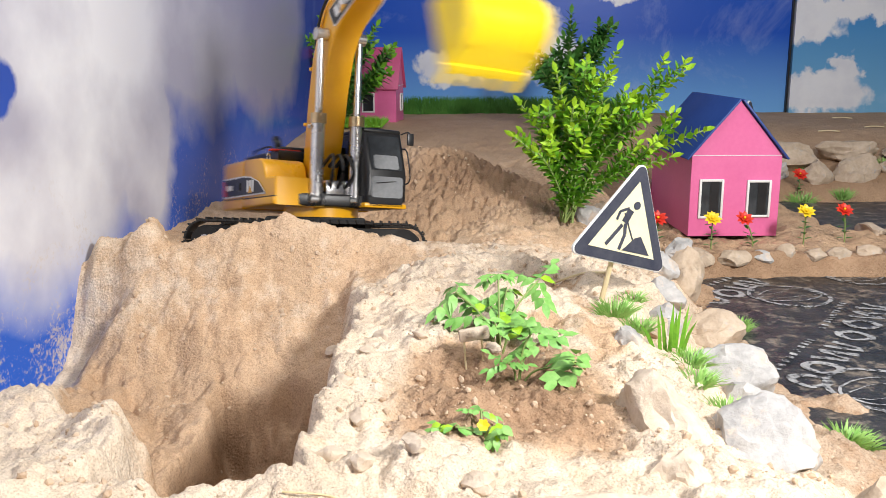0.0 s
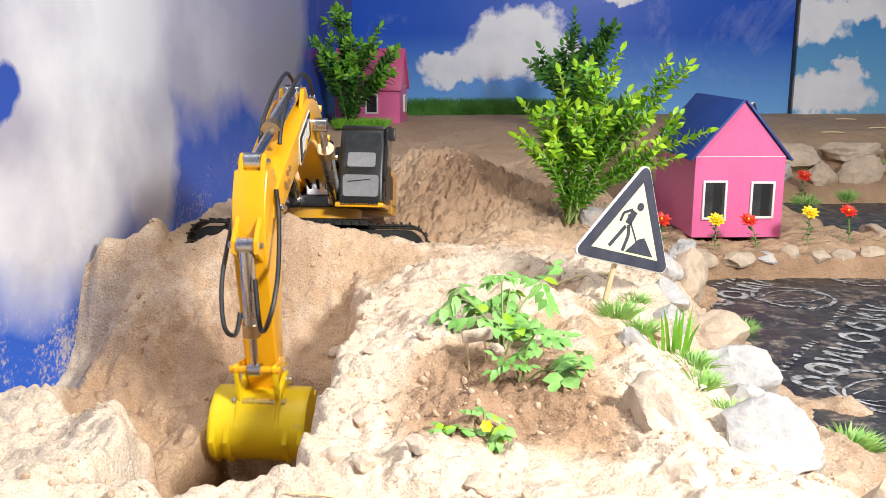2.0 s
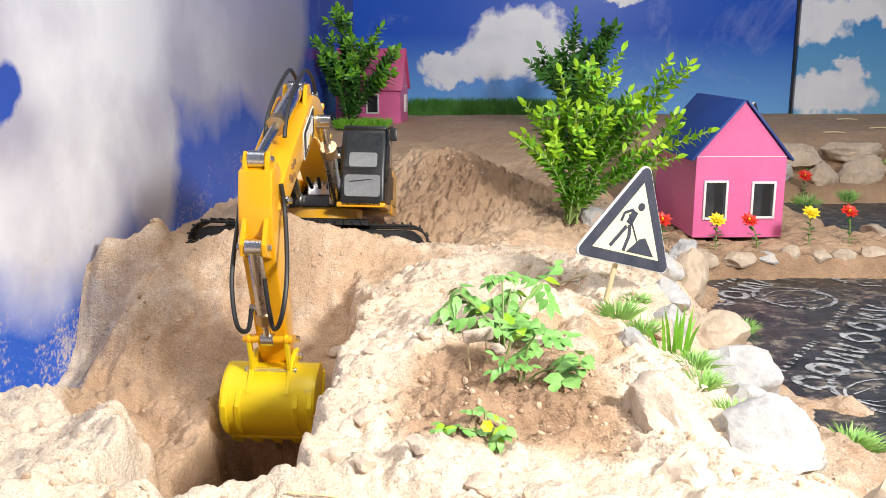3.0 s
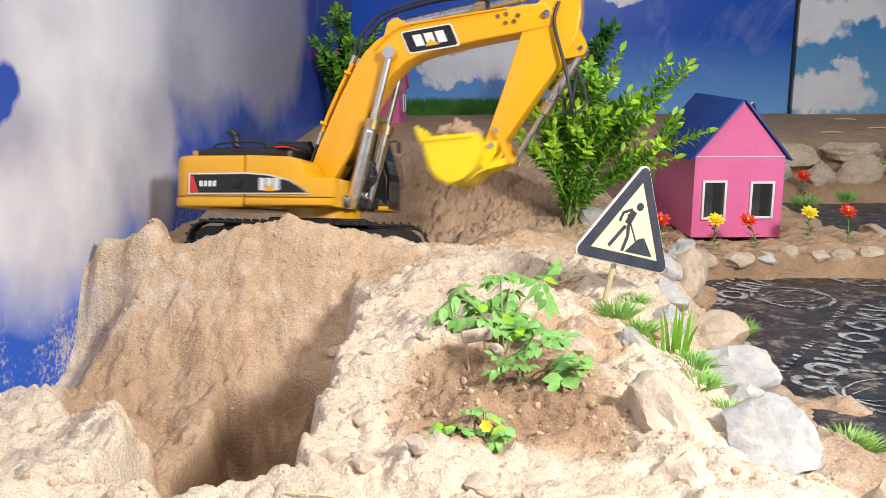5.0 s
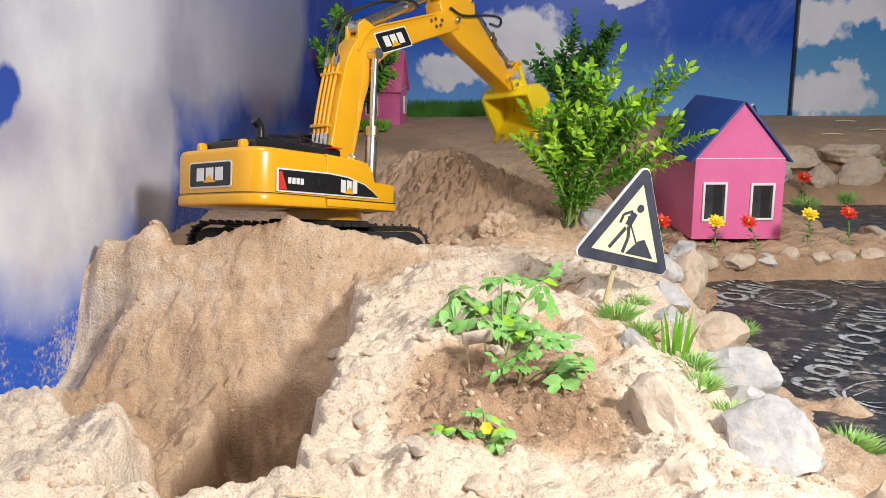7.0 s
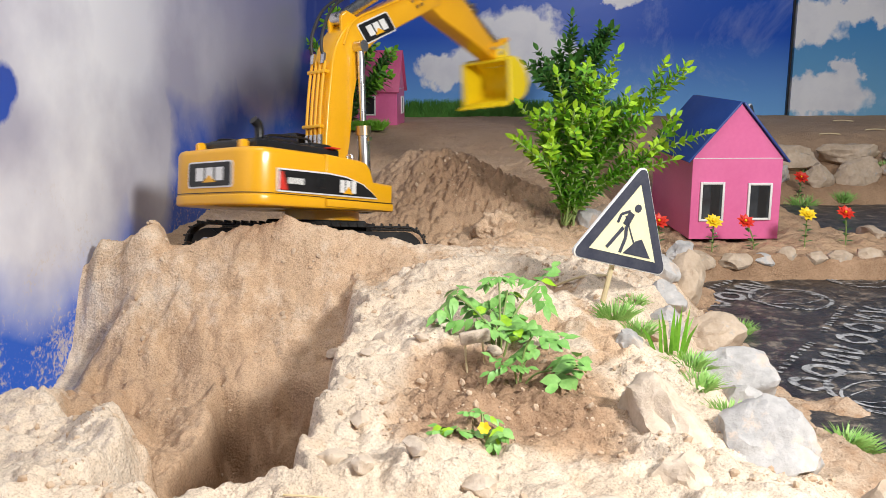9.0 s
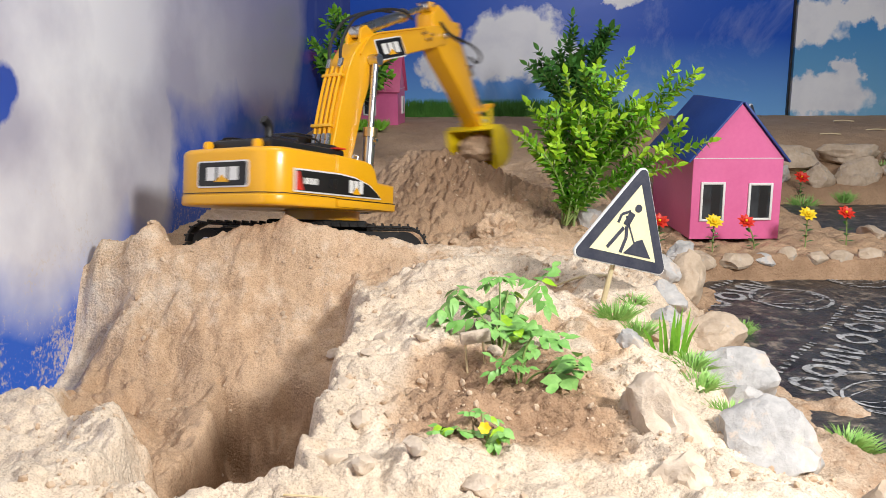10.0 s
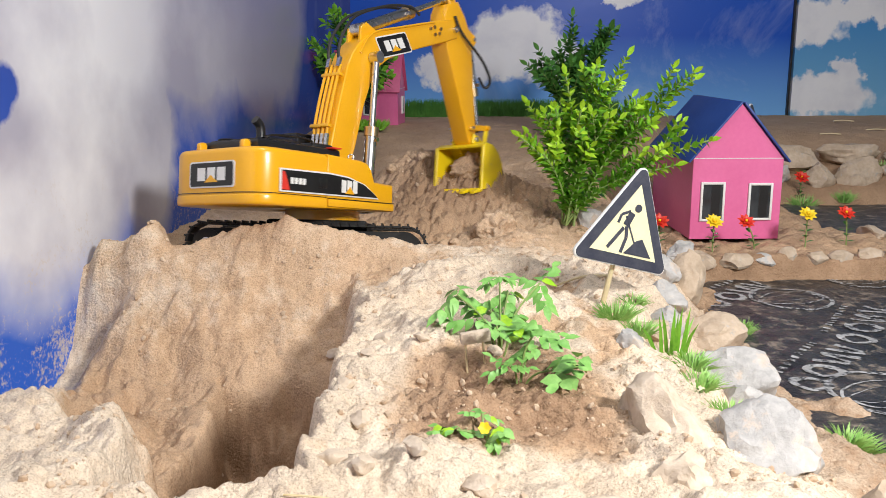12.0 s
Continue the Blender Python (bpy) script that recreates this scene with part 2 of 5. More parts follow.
def tube(pts, r, sides=8, steps=6):
    """A smooth bent tube through the points given."""
    p = [Vector(q) for q in pts]
    path = []
    for i in range(len(p) - 1):
        p0, p1, p2, p3 = p[max(i - 1, 0)], p[i], p[i + 1], p[min(i + 2, len(p) - 1)]
        for k in range(steps):
            t = k / steps
            path.append(0.5 * ((2 * p1) + (p2 - p0) * t + (2 * p0 - 5 * p1 + 4 * p2 - p3) * t * t + (3 * p1 - p0 - 3 * p2 + p3) * t ** 3))
    path.append(p[-1])
    bm = bmesh.new()
    rings = []
    for i, c in enumerate(path):
        d = (path[min(i + 1, len(path) - 1)] - path[max(i - 1, 0)]).normalized()
        q = d.to_track_quat("Z", "Y")
        rings.append([bm.verts.new(c + q @ Vector((r * math.cos(a), r * math.sin(a), 0))) for a in (2 * math.pi * k / sides for k in range(sides))])
    for s, e in zip(rings, rings[1:]):
        for k in range(sides):
            bm.faces.new((s[k], s[(k + 1) % sides], e[(k + 1) % sides], e[k]))
    bm.faces.new(rings[0][::-1])
    bm.faces.new(rings[-1])
    return bm


# ---------------------------------------------------------------- numpy noise for the ground
def lattice(ix, iy, seed):
    h = (ix.astype(np.int64) * 374761393 + iy.astype(np.int64) * 668265263 + seed * 1442695041) & 0x7FFFFFFF
    h = ((h ^ (h >> 13)) * 1274126177) & 0x7FFFFFFF
    return ((h ^ (h >> 16)) & 0xFFFF) / 65535.0


def soft_noise(x, y, scale, seed=0, octaves=4, gain=0.5):
    total, amp, norm = 0, 1.0, 0.0
    for o in range(octaves):
        u, v = x * scale + 17.3 * o, y * scale + 9.1 * o
        ix, iy = np.floor(u), np.floor(v)
        fx, fy = u - ix, v - iy
        fx, fy = fx * fx * (3 - 2 * fx), fy * fy * (3 - 2 * fy)
        n = (lattice(ix, iy, seed + o) * (1 - fx) + lattice(ix + 1, iy, seed + o) * fx) * (1 - fy) + (lattice(ix, iy + 1, seed + o) * (1 - fx) + lattice(ix + 1, iy + 1, seed + o) * fx) * fy
        total, norm, amp, scale = total + amp * (n - 0.5) * 2, norm + amp, amp * gain, scale * 2.03
    return total / norm


def lumps(x, y, scale, seed=0):
    """Rounded clods: height 0 to 1, from the distance to scattered centres."""
    u, v = x * scale, y * scale
    ix, iy = np.floor(u), np.floor(v)
    best = np.full(np.shape(u), 9.0)
    for dx in (-1, 0, 1):
        for dy in (-1, 0, 1):
            cx, cy = ix + dx, iy + dy
            px, py = cx + lattice(cx, cy, seed), cy + lattice(cx, cy, seed + 7)
            size = 0.35 + 0.65 * lattice(cx, cy, seed + 13)
            best = np.minimum(best, np.hypot(u - px, v - py) / size)
    return np.sqrt(np.clip(1 - best * best, 0, 1))


def ease(a, b, v):
    t = np.clip((v - a) / (b - a), 0, 1)
    return t * t * (3 - 2 * t)


def hill(x, y, cx, cy, rx, ry, h, turn=0.0):
    c, s = math.cos(radians(turn)), math.sin(radians(turn))
    u, v = (x - cx) * c + (y - cy) * s, -(x - cx) * s + (y - cy) * c
    return h * np.exp(-(u / rx) ** 2 - (v / ry) ** 2)


def edge_line(v, knots):
    """A piecewise straight line through the (along, across) knots."""
    return np.interp(v, [k[0] for k in knots], [k[1] for k in knots])


WALL_SLOPE = 0.111


def wall_x(y):
    """The face of the side wall."""
    return -0.32 - WALL_SLOPE * (3.3 - y)


def bank_edge(y):
    """The line along which the sand bank drops to the pond."""
    return edge_line(y, [(0.2, 0.30), (0.6, 0.25), (0.8, 0.21), (1.0, 0.205), (1.2, 0.265), (1.4, 0.33), (1.62, 0.40), (1.8, 0.36)])


def shore(y):
    """The line along which the bank meets the pond."""
    return edge_line(y, [(0.2, 0.46), (0.75, 0.40), (0.84, 0.375), (1.0, 0.377), (1.22, 0.415), (1.6, 0.455), (1.8, 0.46)])


def ground_height(x, y):
    """The ground, and how pale (0 to 1) and how damp and shaded (0 to 1) it is at each place."""
    wob = soft_noise(x, y, 7, 3, 4)
    wob2 = soft_noise(x, y, 22, 5, 4)
    z = 0.10 * ease(1.75, 2.9, y)
    # plateau in front, highest near the pit's rim
    z = z + hill(x, y, 0.05, 1.25, 0.22, 0.3, 0.025) + hill(x, y, 0.12, 0.95, 0.10, 0.12, 0.02)
    # the pad the digger stands on, dropping away from the viewer
    pad = ease(0.32, 0.2, np.abs(x + 0.19)) * ease(1.78, 1.55, y) * ease(1.22, 1.34, y)
    z = z * (1 - pad) + pad * (-0.0085 - 0.223 * (y - 1.473))
    # spoil heap behind and beside it
    z = z + hill(x, y, 0.03, 1.95, 0.13, 0.16, 0.085) + hill(x, y, 0.17, 1.78, 0.12, 0.12, 0.04) + hill(x, y, -0.09, 1.98, 0.07, 0.1, 0.05)
    z = z - hill(x, y, 0.165, 2.0, 0.05, 0.07, 0.06) - hill(x, y, 0.0, 0.60, 0.2, 0.06, 0.004)
    z = z + hill(x, y, 0.15, 1.45, 0.10, 0.08, 0.03, 20)
    # the berm at the pit's far rim
    z = z + hill(x, y, -0.23, 1.315, 0.21, 0.035, 0.03) + hill(x, y, -0.225, 1.30, 0.02, 0.02, 0.018) + hill(x, y, -0.22, 1.318, 0.15, 0.026, 0.028)
    z = z + (0.046 + 0.012 * wob2) * ease(0.068, 0.040, np.abs(x + 0.468 + 0.01 * wob2)) * ease(0.06, 0.03, np.abs(y - 1.335))
    # mound in the near corner by the wall
    z = z - 0.048 * ease(-0.28, -0.38, x) * ease(0.62, 0.78, y) * ease(1.3, 1.15, y)
    # pit
    left = edge_line(y, [(0.6, -0.20), (0.7, -0.268), (0.825, -0.342), (0.89, -0.425), (0.95, -0.485), (1.0, -0.52), (1.2, -0.535), (1.34, -0.51)]) + 0.025 * wob + 0.012 * wob2
    right = edge_line(y, [(0.6, -0.10), (0.8, -0.105), (1.0, -0.10), (1.2, -0.105), (1.35, -0.13)]) + 0.025 * wob + 0.016 * wob2
    near = 0.632 + 0.02 * wob + 0.012 * wob2
    far = 1.30 + 0.02 * wob
    dl, dr, dn, df = x - left, right - x, y - near, far - y
    lip = 0.014 * soft_noise(x, y, 30, 57, 3)
    outer = np.minimum(np.minimum((dl + lip) / 0.09, (dr + lip) / 0.045), np.minimum(dn / 0.04, (df + lip) / 0.19))
    inner = np.minimum(np.minimum((x + 0.296 + 0.03 * (y - 1.0) + lip) / 0.022, (dr + lip) / 0.07), np.minimum(dn / 0.06, (1.155 - y + 2 * lip) / 0.06))
    drop = ease(0, 1, np.clip(outer, 0, 1) ** 0.85)
    deep = ease(0, 1, np.clip(inner, 0, 1))
    shelf = ease(-0.50, -0.28, x) * ease(1.30, 1.10, y)
    pit = 0.075 * drop + 0.055 * drop * shelf + 0.095 * deep
    pit = pit + 0.016 * drop * (soft_noise(x, y * 0.45, 19, 51, 3) + 0.6 * wob)
    z = z - pit
    # sand falls off along the wall towards the near corner
    gap = ease(0.11, 0.03, x - wall_x(y)) * ease(1.335, 1.25, y) * ease(0.93, 1.02, y)
    z = z - 0.12 * gap * (1 - drop)
    # bank and pond
    be = bank_edge(y) + 0.02 * wob
    bank = ease(0.0, 1.0, (x - be) / (shore(y) + 0.02 * wob2 - be)) * ease(1.60, 1.53, y + 0.01 * wob)
    z = z * (1 - bank) - 0.066 * bank - 0.03 * ease(0.0, 0.06, x - shore(y) - 0.02 * wob2) * bank
    z = z + (hill(x, y, 0.44, 0.80, 0.07, 0.05, 0.03) + hill(x, y, 0.455, 0.96, 0.035, 0.035, 0.034) + hill(x, y, 0.56, 0.97, 0.04, 0.025, 0.03)) * bank
    terrace = ease(0.0, 0.06, x - 0.36) * ease(1.53, 1.56, y + 0.01 * wob) * ease(2.7, 2.2, y)
    z = z * (1 - terrace) + terrace * (-0.03 + 0.02 * wob * 0.3)
    back_pond = ease(0.0, 0.05, x - 0.82 - 0.03 * wob) * ease(1.78, 1.84, y) * ease(2.32, 2.26, y)
    z = z - 0.04 * back_pond
    # texture of the ground
    calm = ease(2.1, 2.5, y)
    z = z + 0.014 * wob * (1 - 0.7 * calm) + 0.006 * wob2 * (1 - 0.75 * calm) * (1 - 0.8 * bank)
    crust = np.clip(ease(0.0, 0.25, soft_noise(x, y, 9, 21, 3) + 0.15), 0, 1) * ease(1.45, 1.2, y)
    z = z + (1 - drop) * (1 - bank) * (1 - 0.85 * calm) * (0.028 * np.abs(soft_noise(x, y, 9, 71, 2)) * crust + 0.009 * np.abs(soft_noise(x, y, 31, 73, 3)) + 0.005 * lumps(x, y, 62, 4) * crust - 0.008)
    z = z + drop * (0.008 * soft_noise(x, y * 0.6, 42, 61, 4) + (0.016 * lumps(x, y, 17, 33) + 0.010 * lumps(x, y, 33, 34) - 0.010) * (1 - deep) * ease(-0.27, -0.36, x)) + 0.0062 * soft_noise(x, y, 70, 31, 4, 0.7) * (1 - 0.5 * calm)
    fresh = np.exp(-((x - 0.06) / 0.26) ** 2 - ((y - 1.85) / 0.26) ** 2)
    z = z + fresh * (0.030 * np.abs(soft_noise(x, y, 15, 81, 3, 0.6)) + 0.015 * lumps(x, y, 46, 15) + 0.011 * lumps(x, y, 90, 16) + 0.006 * lumps(x, y, 150, 19) - 0.015)
    soil_bed = np.exp(-((x - 0.06 + 0.03 * wob) / 0.115) ** 4 - ((y - 0.80 + 0.03 * wob2) / 0.115) ** 4)
    z = z + soil_bed * (0.006 * lumps(x, y, 60, 27) - 0.008)
    pale = np.clip(ease(1.55, 1.15, y) * (1 - drop) * ease(-0.45, 0.05, wob + 0.3 * wob2 + 0.25) * (1 - 0.95 * soil_bed), 0, 1)
    pale = np.clip(pale * (1 - 0.7 * np.exp(-((x + 0.27) / 0.22) ** 2 - ((y - 1.32) / 0.12) ** 2)), 0, 1)
    pale = np.clip(pale + 0.10 * fresh, 0, 1)
    # damp soil, plus shade painted into the pit and the dimmer far ground
    damp_shade = np.clip(0.7 * soil_bed + 0.38 * drop + 0.42 * deep + 0.45 * terrace + 0.72 * fresh + 1.1 * hill(x, y, 0.165, 2.02, 0.05, 0.06, 1.0) + 0.5 * calm + 0.6 * bank, 0, 1)
    return z, pale, damp_shade


def spot(x, y):
    """The ground's height at one place."""
    return float(ground_height(np.array([x]), np.array([y]))[0][0])


def grid_sheet(name, xs, ys, height, mat):
    X, Y = np.meshgrid(xs, ys)
    Z, pale, damp_shade = height(X, Y)
    n, m = len(ys), len(xs)
    co = np.stack([X, Y, Z], -1).reshape(-1, 3)
    i = np.arange((n - 1) * (m - 1))
    a = (i // (m - 1)) * m + i % (m - 1)
    faces = np.stack([a, a + 1, a + m + 1, a + m], -1)
    me = bpy.data.meshes.new(name)
    me.vertices.add(len(co))
    me.vertices.foreach_set("co", co.ravel())
    me.loops.add(faces.size)
    me.polygons.add(len(faces))
    me.polygons.foreach_set("loop_start", np.arange(len(faces)) * 4)
    me.loops.foreach_set("vertex_index", faces.ravel())
    me.update(calc_edges=True)
    soil = me.attributes.new("soil", "FLOAT_COLOR", "POINT")
    soil.data.foreach_set("color", np.stack([pale, damp_shade, pale * 0, pale * 0 + 1], -1).reshape(-1).astype(np.float32))
    me.materials.append(mat)
    me.shade_smooth()
    return new(name, me)


def spaced(stops):
    """Grid lines: (from, to, step) stretches joined."""
    out = []
    for a, b, s in stops:
        out += list(np.linspace(a, b, max(2, int(round((b - a) / s)) + 1))[:-1])
    return np.array(out + [stops[-1][1]])


# ---------------------------------------------------------------- the setting
def build_setting():
    xs = spaced([(-1.0, -0.62, 0.02), (-0.62, 0.55, 0.0027), (0.55, 1.1, 0.007), (1.1, 2.6, 0.03)])
    ys = spaced([(-0.6, 0.5, 0.05), (0.5, 1.0, 0.0026), (1.0, 1.5, 0.003), (1.5, 2.3, 0.0042), (2.3, 3.5, 0.015)])
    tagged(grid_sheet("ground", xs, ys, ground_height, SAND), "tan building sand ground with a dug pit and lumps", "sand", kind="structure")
    # side wall with its printed sky
    d = Vector((WALL_SLOPE, 1, 0)).normalized()
    turn = math.degrees(math.atan2(d.y, d.x))
    length = 4.2
    wall = part("wall_west", box((length, 0.02, 1.9), (-length / 2, 0.01, 0.65)), SKY_SIDE, None, "", pose(-0.32, 3.3, 0, 0, 0, turn))
    tagged(wall, "glossy vinyl wall printed with clouds, splashed with sand", "wall", kind="structure")
    wall = part("wall_north", box((1.59, 0.02, 1.9), (0.775, 0.01, 0.65)), SKY_BACK, None, "", pose(-0.32, 3.3, 0))
    tagged(wall, "vinyl back wall printed with blue sky and white cumulus", "wall", kind="structure")
    wall = part("wall_north_panel", box((2.2, 0.02, 1.9), (1.1, 0.01, 0.65)), SKY_PANEL, None, "", pose(1.256, 3.28, 0))
    tagged(wall, "paler printed sky panel butted to the back wall", "wall", kind="structure")
    wall = part("trim", box((0.006, 0.012, 1.9), (0, 0, 0.65)), BLACK, None, "", pose(1.2485, 3.293, 0))
    tagged(wall, "black gap strip between the printed panels", "trim", kind="structure")
    wall = part("wall_east", box((0.05, 5.0, 3.2), (0, 0, 1.2)), PLASTER, None, "", pose(3.2, 1.0, 0))
    tagged(wall, "plain plaster room wall", "wall", kind="structure")
    wall = part("wall_south", box((5.0, 0.05, 3.2), (0, 0, 1.2)), PLASTER, None, "", pose(0.8, -1.5, 0))
    tagged(wall, "plain plaster room wall", "wall", kind="structure")
    floor = part("floor", box((6.0, 6.5, 0.05), (0, 0, 0)), PLASTER, None, "", pose(0.8, 1.0, -0.42))
    tagged(floor, "plain room floor under the sand table", "floor", kind="structure")


SKY_BACK = sky_print("printed_sky", (0.20, 0.48, 0.88), (0.016, 0.095, 0.54), 0.08, 0.38,
                     [(0.60, 0.35, 0.20, 0.14), (0.50, 0.30, 0.16, 0.09), (0.70, 0.30, 0.14, 0.10), (0.34, 0.25, 0.11, 0.065), (0.95, 0.53, 0.14, 0.06)], 0.6)
SKY_PANEL = sky_print("printed_sky_panel", (0.20, 0.47, 0.72), (0.06, 0.26, 0.60), 0.12, 0.45,
                      [(0.10, 0.17, 0.2, 0.09), (0.03, 0.42, 0.16, 0.09), (0.25, 0.47, 0.2, 0.06), (0.2, 0.25, 0.06, 0.06), (0.55, 0.4, 0.2, 0.06)], 0.6)
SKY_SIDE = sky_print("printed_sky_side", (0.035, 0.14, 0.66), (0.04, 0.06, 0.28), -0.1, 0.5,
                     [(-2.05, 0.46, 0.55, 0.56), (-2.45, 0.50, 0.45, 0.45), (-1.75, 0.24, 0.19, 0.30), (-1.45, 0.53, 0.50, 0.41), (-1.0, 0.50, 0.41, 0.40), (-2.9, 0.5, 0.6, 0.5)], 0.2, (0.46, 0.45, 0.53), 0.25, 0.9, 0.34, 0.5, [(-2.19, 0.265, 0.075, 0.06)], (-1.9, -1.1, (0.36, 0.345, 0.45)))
build_setting()


# ---------------------------------------------------------------- the digger
BODY_Z = 0.089          # underside of the turning body above the ground
ARM_FOOT = (-0.0016, BODY_Z + 0.0464)
ARM_Y = -0.0046
BOOM, STICK = 0.4541, 0.2168
BOOM_PIN = (0.2192, 0.0975)
STICK_RAM_FOOT, STICK_RAM_END = (0.2473, 0.1402), (-0.0585, 0.0188)
BUCKET_RAM_FOOT, CRANK_BASE, BUCKET_EAR = (0.0280, 0.0684), (0.1926, -0.0021), (0.012, 0.036)
RAM_FOOT = (0.066, BODY_Z + 0.012)
TILTED = pose(-0.1985, 1.4923, 0.059, -12.58, 1.34, 0) @ pose(0, 0, -BODY_Z)


def plan_shell(pts, z0, z1, bevel=0.006, seg=3):
    """An outline in x and y, raised from z0 to z1 with rounded top and bottom edges."""
    bm = bmesh.new()
    a = [bm.verts.new((x, y, z0)) for x, y in pts]
    b = [bm.verts.new((x, y, z1)) for x, y in pts]
    n = len(pts)
    fs = [bm.faces.new(a), bm.faces.new(b)] + [bm.faces.new((a[i], a[(i + 1) % n], b[(i + 1) % n], b[i])) for i in range(n)]
    bmesh.ops.recalc_face_normals(bm, faces=fs)
    es = list({e for f in fs[:2] for e in f.edges})
    bmesh.ops.bevel(bm, geom=es, offset=bevel, segments=seg, affect="EDGES", profile=0.5)
    return bm


def rounded(w, h, r, n=5):
    out = []
    for cx, cz, a0 in ((w / 2 - r, h / 2 - r, 0), (-w / 2 + r, h / 2 - r, 90), (-w / 2 + r, -h / 2 + r, 180), (w / 2 - r, -h / 2 + r, 270)):
        out += [(cx + r * math.cos(radians(a0 + 90 * k / n)), cz + r * math.sin(radians(a0 + 90 * k / n))) for k in range(n + 1)]
    return out


def plate(pts, depth):
    """A flat piece in x and z whose front faces -y, standing out by depth."""
    return profile(pts, depth / 2, 0.0, 1, -depth / 2)


def badge(parent, m, w, h, slope=0.0, name="badge"):
    """A black badge with a pale rim, three pale bars and a yellow wedge."""
    def lean(pts):
        return [(x + slope * z, z) for x, z in pts]
    rim = part(name, plate(lean(rounded(w, h, h * 0.12)), 0.0009), WHITE, parent, "black badge with pale rim and bars", m)
    inner = part("badge_field", plate(lean(rounded(w * 0.94, h * 0.88, h * 0.1)), 0.0016), BLACK, parent, "", m)
    for k in (-1, 0, 1):
        bw = w * 0.17
        part("badge_bar", plate(lean([(k * w * 0.22 - bw / 2, -h * 0.24), (k * w * 0.22 + bw / 2, -h * 0.24), (k * w * 0.22 + bw / 2, h * 0.26), (k * w * 0.22 - bw / 2, h * 0.26)]), 0.0022), WHITE, parent, "", m)
    part("badge_wedge", plate(lean([(-w * 0.14, -h * 0.3), (w * 0.14, -h * 0.3), (0, -h * 0.02)]), 0.0027), YELLOW, parent, "yellow wedge", m)
    return rim


def swinging_body(root):
    deck = part("upper_body", plan_shell([(-0.19, -0.095), (0.05, -0.095), (0.07, -0.03), (0.075, 0.03), (0.10, 0.04), (0.10, 0.1), (-0.19, 0.095)], BODY_Z + 0.002, BODY_Z + 0.022, 0.003), BLACK, root, "black deck of the turning body")
    shell = [(-0.2325, -0.052), (-0.2315, -0.066), (-0.2275, -0.080), (-0.220, -0.092), (-0.210, -0.100), (-0.197, -0.1036), (-0.095, -0.1038), (-0.095, 0.1038), (-0.197, 0.1036), (-0.210, 0.100), (-0.220, 0.092), (-0.2275, 0.080), (-0.2315, 0.066), (-0.2325, 0.052)]
    cw = part("counterweight", plan_shell(shell, BODY_Z, BODY_Z + 0.083, 0.009, 4), YELLOW, deck, "glossy yellow counterweight")
    part("counterweight_skirt", plan_shell([(x * 1.006, y * 1.010) for x, y in shell], BODY_Z - 0.001, BODY_Z + 0.016, 0.004), YELLOW, deck)
    part("seam_line", plan_shell([(x * 1.0066, y * 1.0106) for x, y in shell], BODY_Z + 0.0162, BODY_Z + 0.0172, 0.0002, 1), BLACK, deck, "dark seam round the counterweight")
    part("seam_line", box((0.152, 0.0045, 0.0010), (-0.0165, -0.1040, BODY_Z + 0.0158)), BLACK, deck)
    side = [(-0.0935, 0.0), (0.0595, 0.002), (0.0595, 0.046), (0.014, 0.048), (0.006, 0.068), (-0.004, 0.077), (-0.02, 0.080), (-0.0935, 0.083)]
    part("side_panel", profile([(x, z + BODY_Z) for x, z in side], 0.0365, 0.004, 3, -0.0674), YELLOW, deck, "yellow side panel")
    left = [(-0.0935, 0.0), (-0.03, 0.0), (-0.03, 0.079), (-0.0935, 0.083)]
    part("side_panel", profile([(x, z + BODY_Z) for x, z in left], 0.0365, 0.004, 3, 0.0674), YELLOW, deck)
    part("side_skirt", box((0.152, 0.004, 0.012), (-0.0165, -0.1040, BODY_Z + 0.009), None, 0.0015), YELLOW, deck)
    part("walkway", box((0.13, 0.076, 0.008), (0.035, 0.07, BODY_Z + 0.006), None, 0.002), YELLOW, deck, "yellow cab floor edge")
    part("side_vent_panel", box((0.06, 0.004, 0.04), (-0.062, 0.1045, BODY_Z + 0.045), None, 0.0015), BLACK, deck)
    # engine hood, exhaust, rails
    part("engine_hood", plan_shell([(-0.200, -0.066), (-0.03, -0.066), (-0.03, 0.066), (-0.200, 0.066)], BODY_Z + 0.079, BODY_Z + 0.098, 0.005), BLACK, deck, "black engine hood")
    part("hood_box", box((0.05, 0.05, 0.022), (-0.055, 0.035, BODY_Z + 0.100), None, 0.004), BLACK, deck)
    part("hood_box", box((0.045, 0.05, 0.016), (-0.06, -0.034, BODY_Z + 0.097), None, 0.004), BLACK, deck)
    for k in range(6):
        part("hood_vent", box((0.010, 0.11, 0.004), (-0.185 + 0.016 * k, 0, BODY_Z + 0.0985), None, 0.001), BLACK, deck)
    part("air_cleaner", rod((-0.10, 0.030, BODY_Z + 0.107), (-0.04, 0.030, BODY_Z + 0.107), 0.013, None, 18), BLACK, deck, "black air cleaner drum")
    part("handrail", tube([(-0.022, -0.088, BODY_Z + 0.078), (-0.022, -0.088, BODY_Z + 0.088), (-0.026, -0.082, BODY_Z + 0.088), (-0.026, -0.082, BODY_Z + 0.078)], 0.0016), STEEL, deck, "small bright handle")
    part("hood_rail", tube([(-0.17, -0.058, BODY_Z + 0.092), (-0.168, -0.058, BODY_Z + 0.106), (-0.09, -0.058, BODY_Z + 0.108), (-0.086, -0.058, BODY_Z + 0.092)], 0.0018), BLACK, deck)
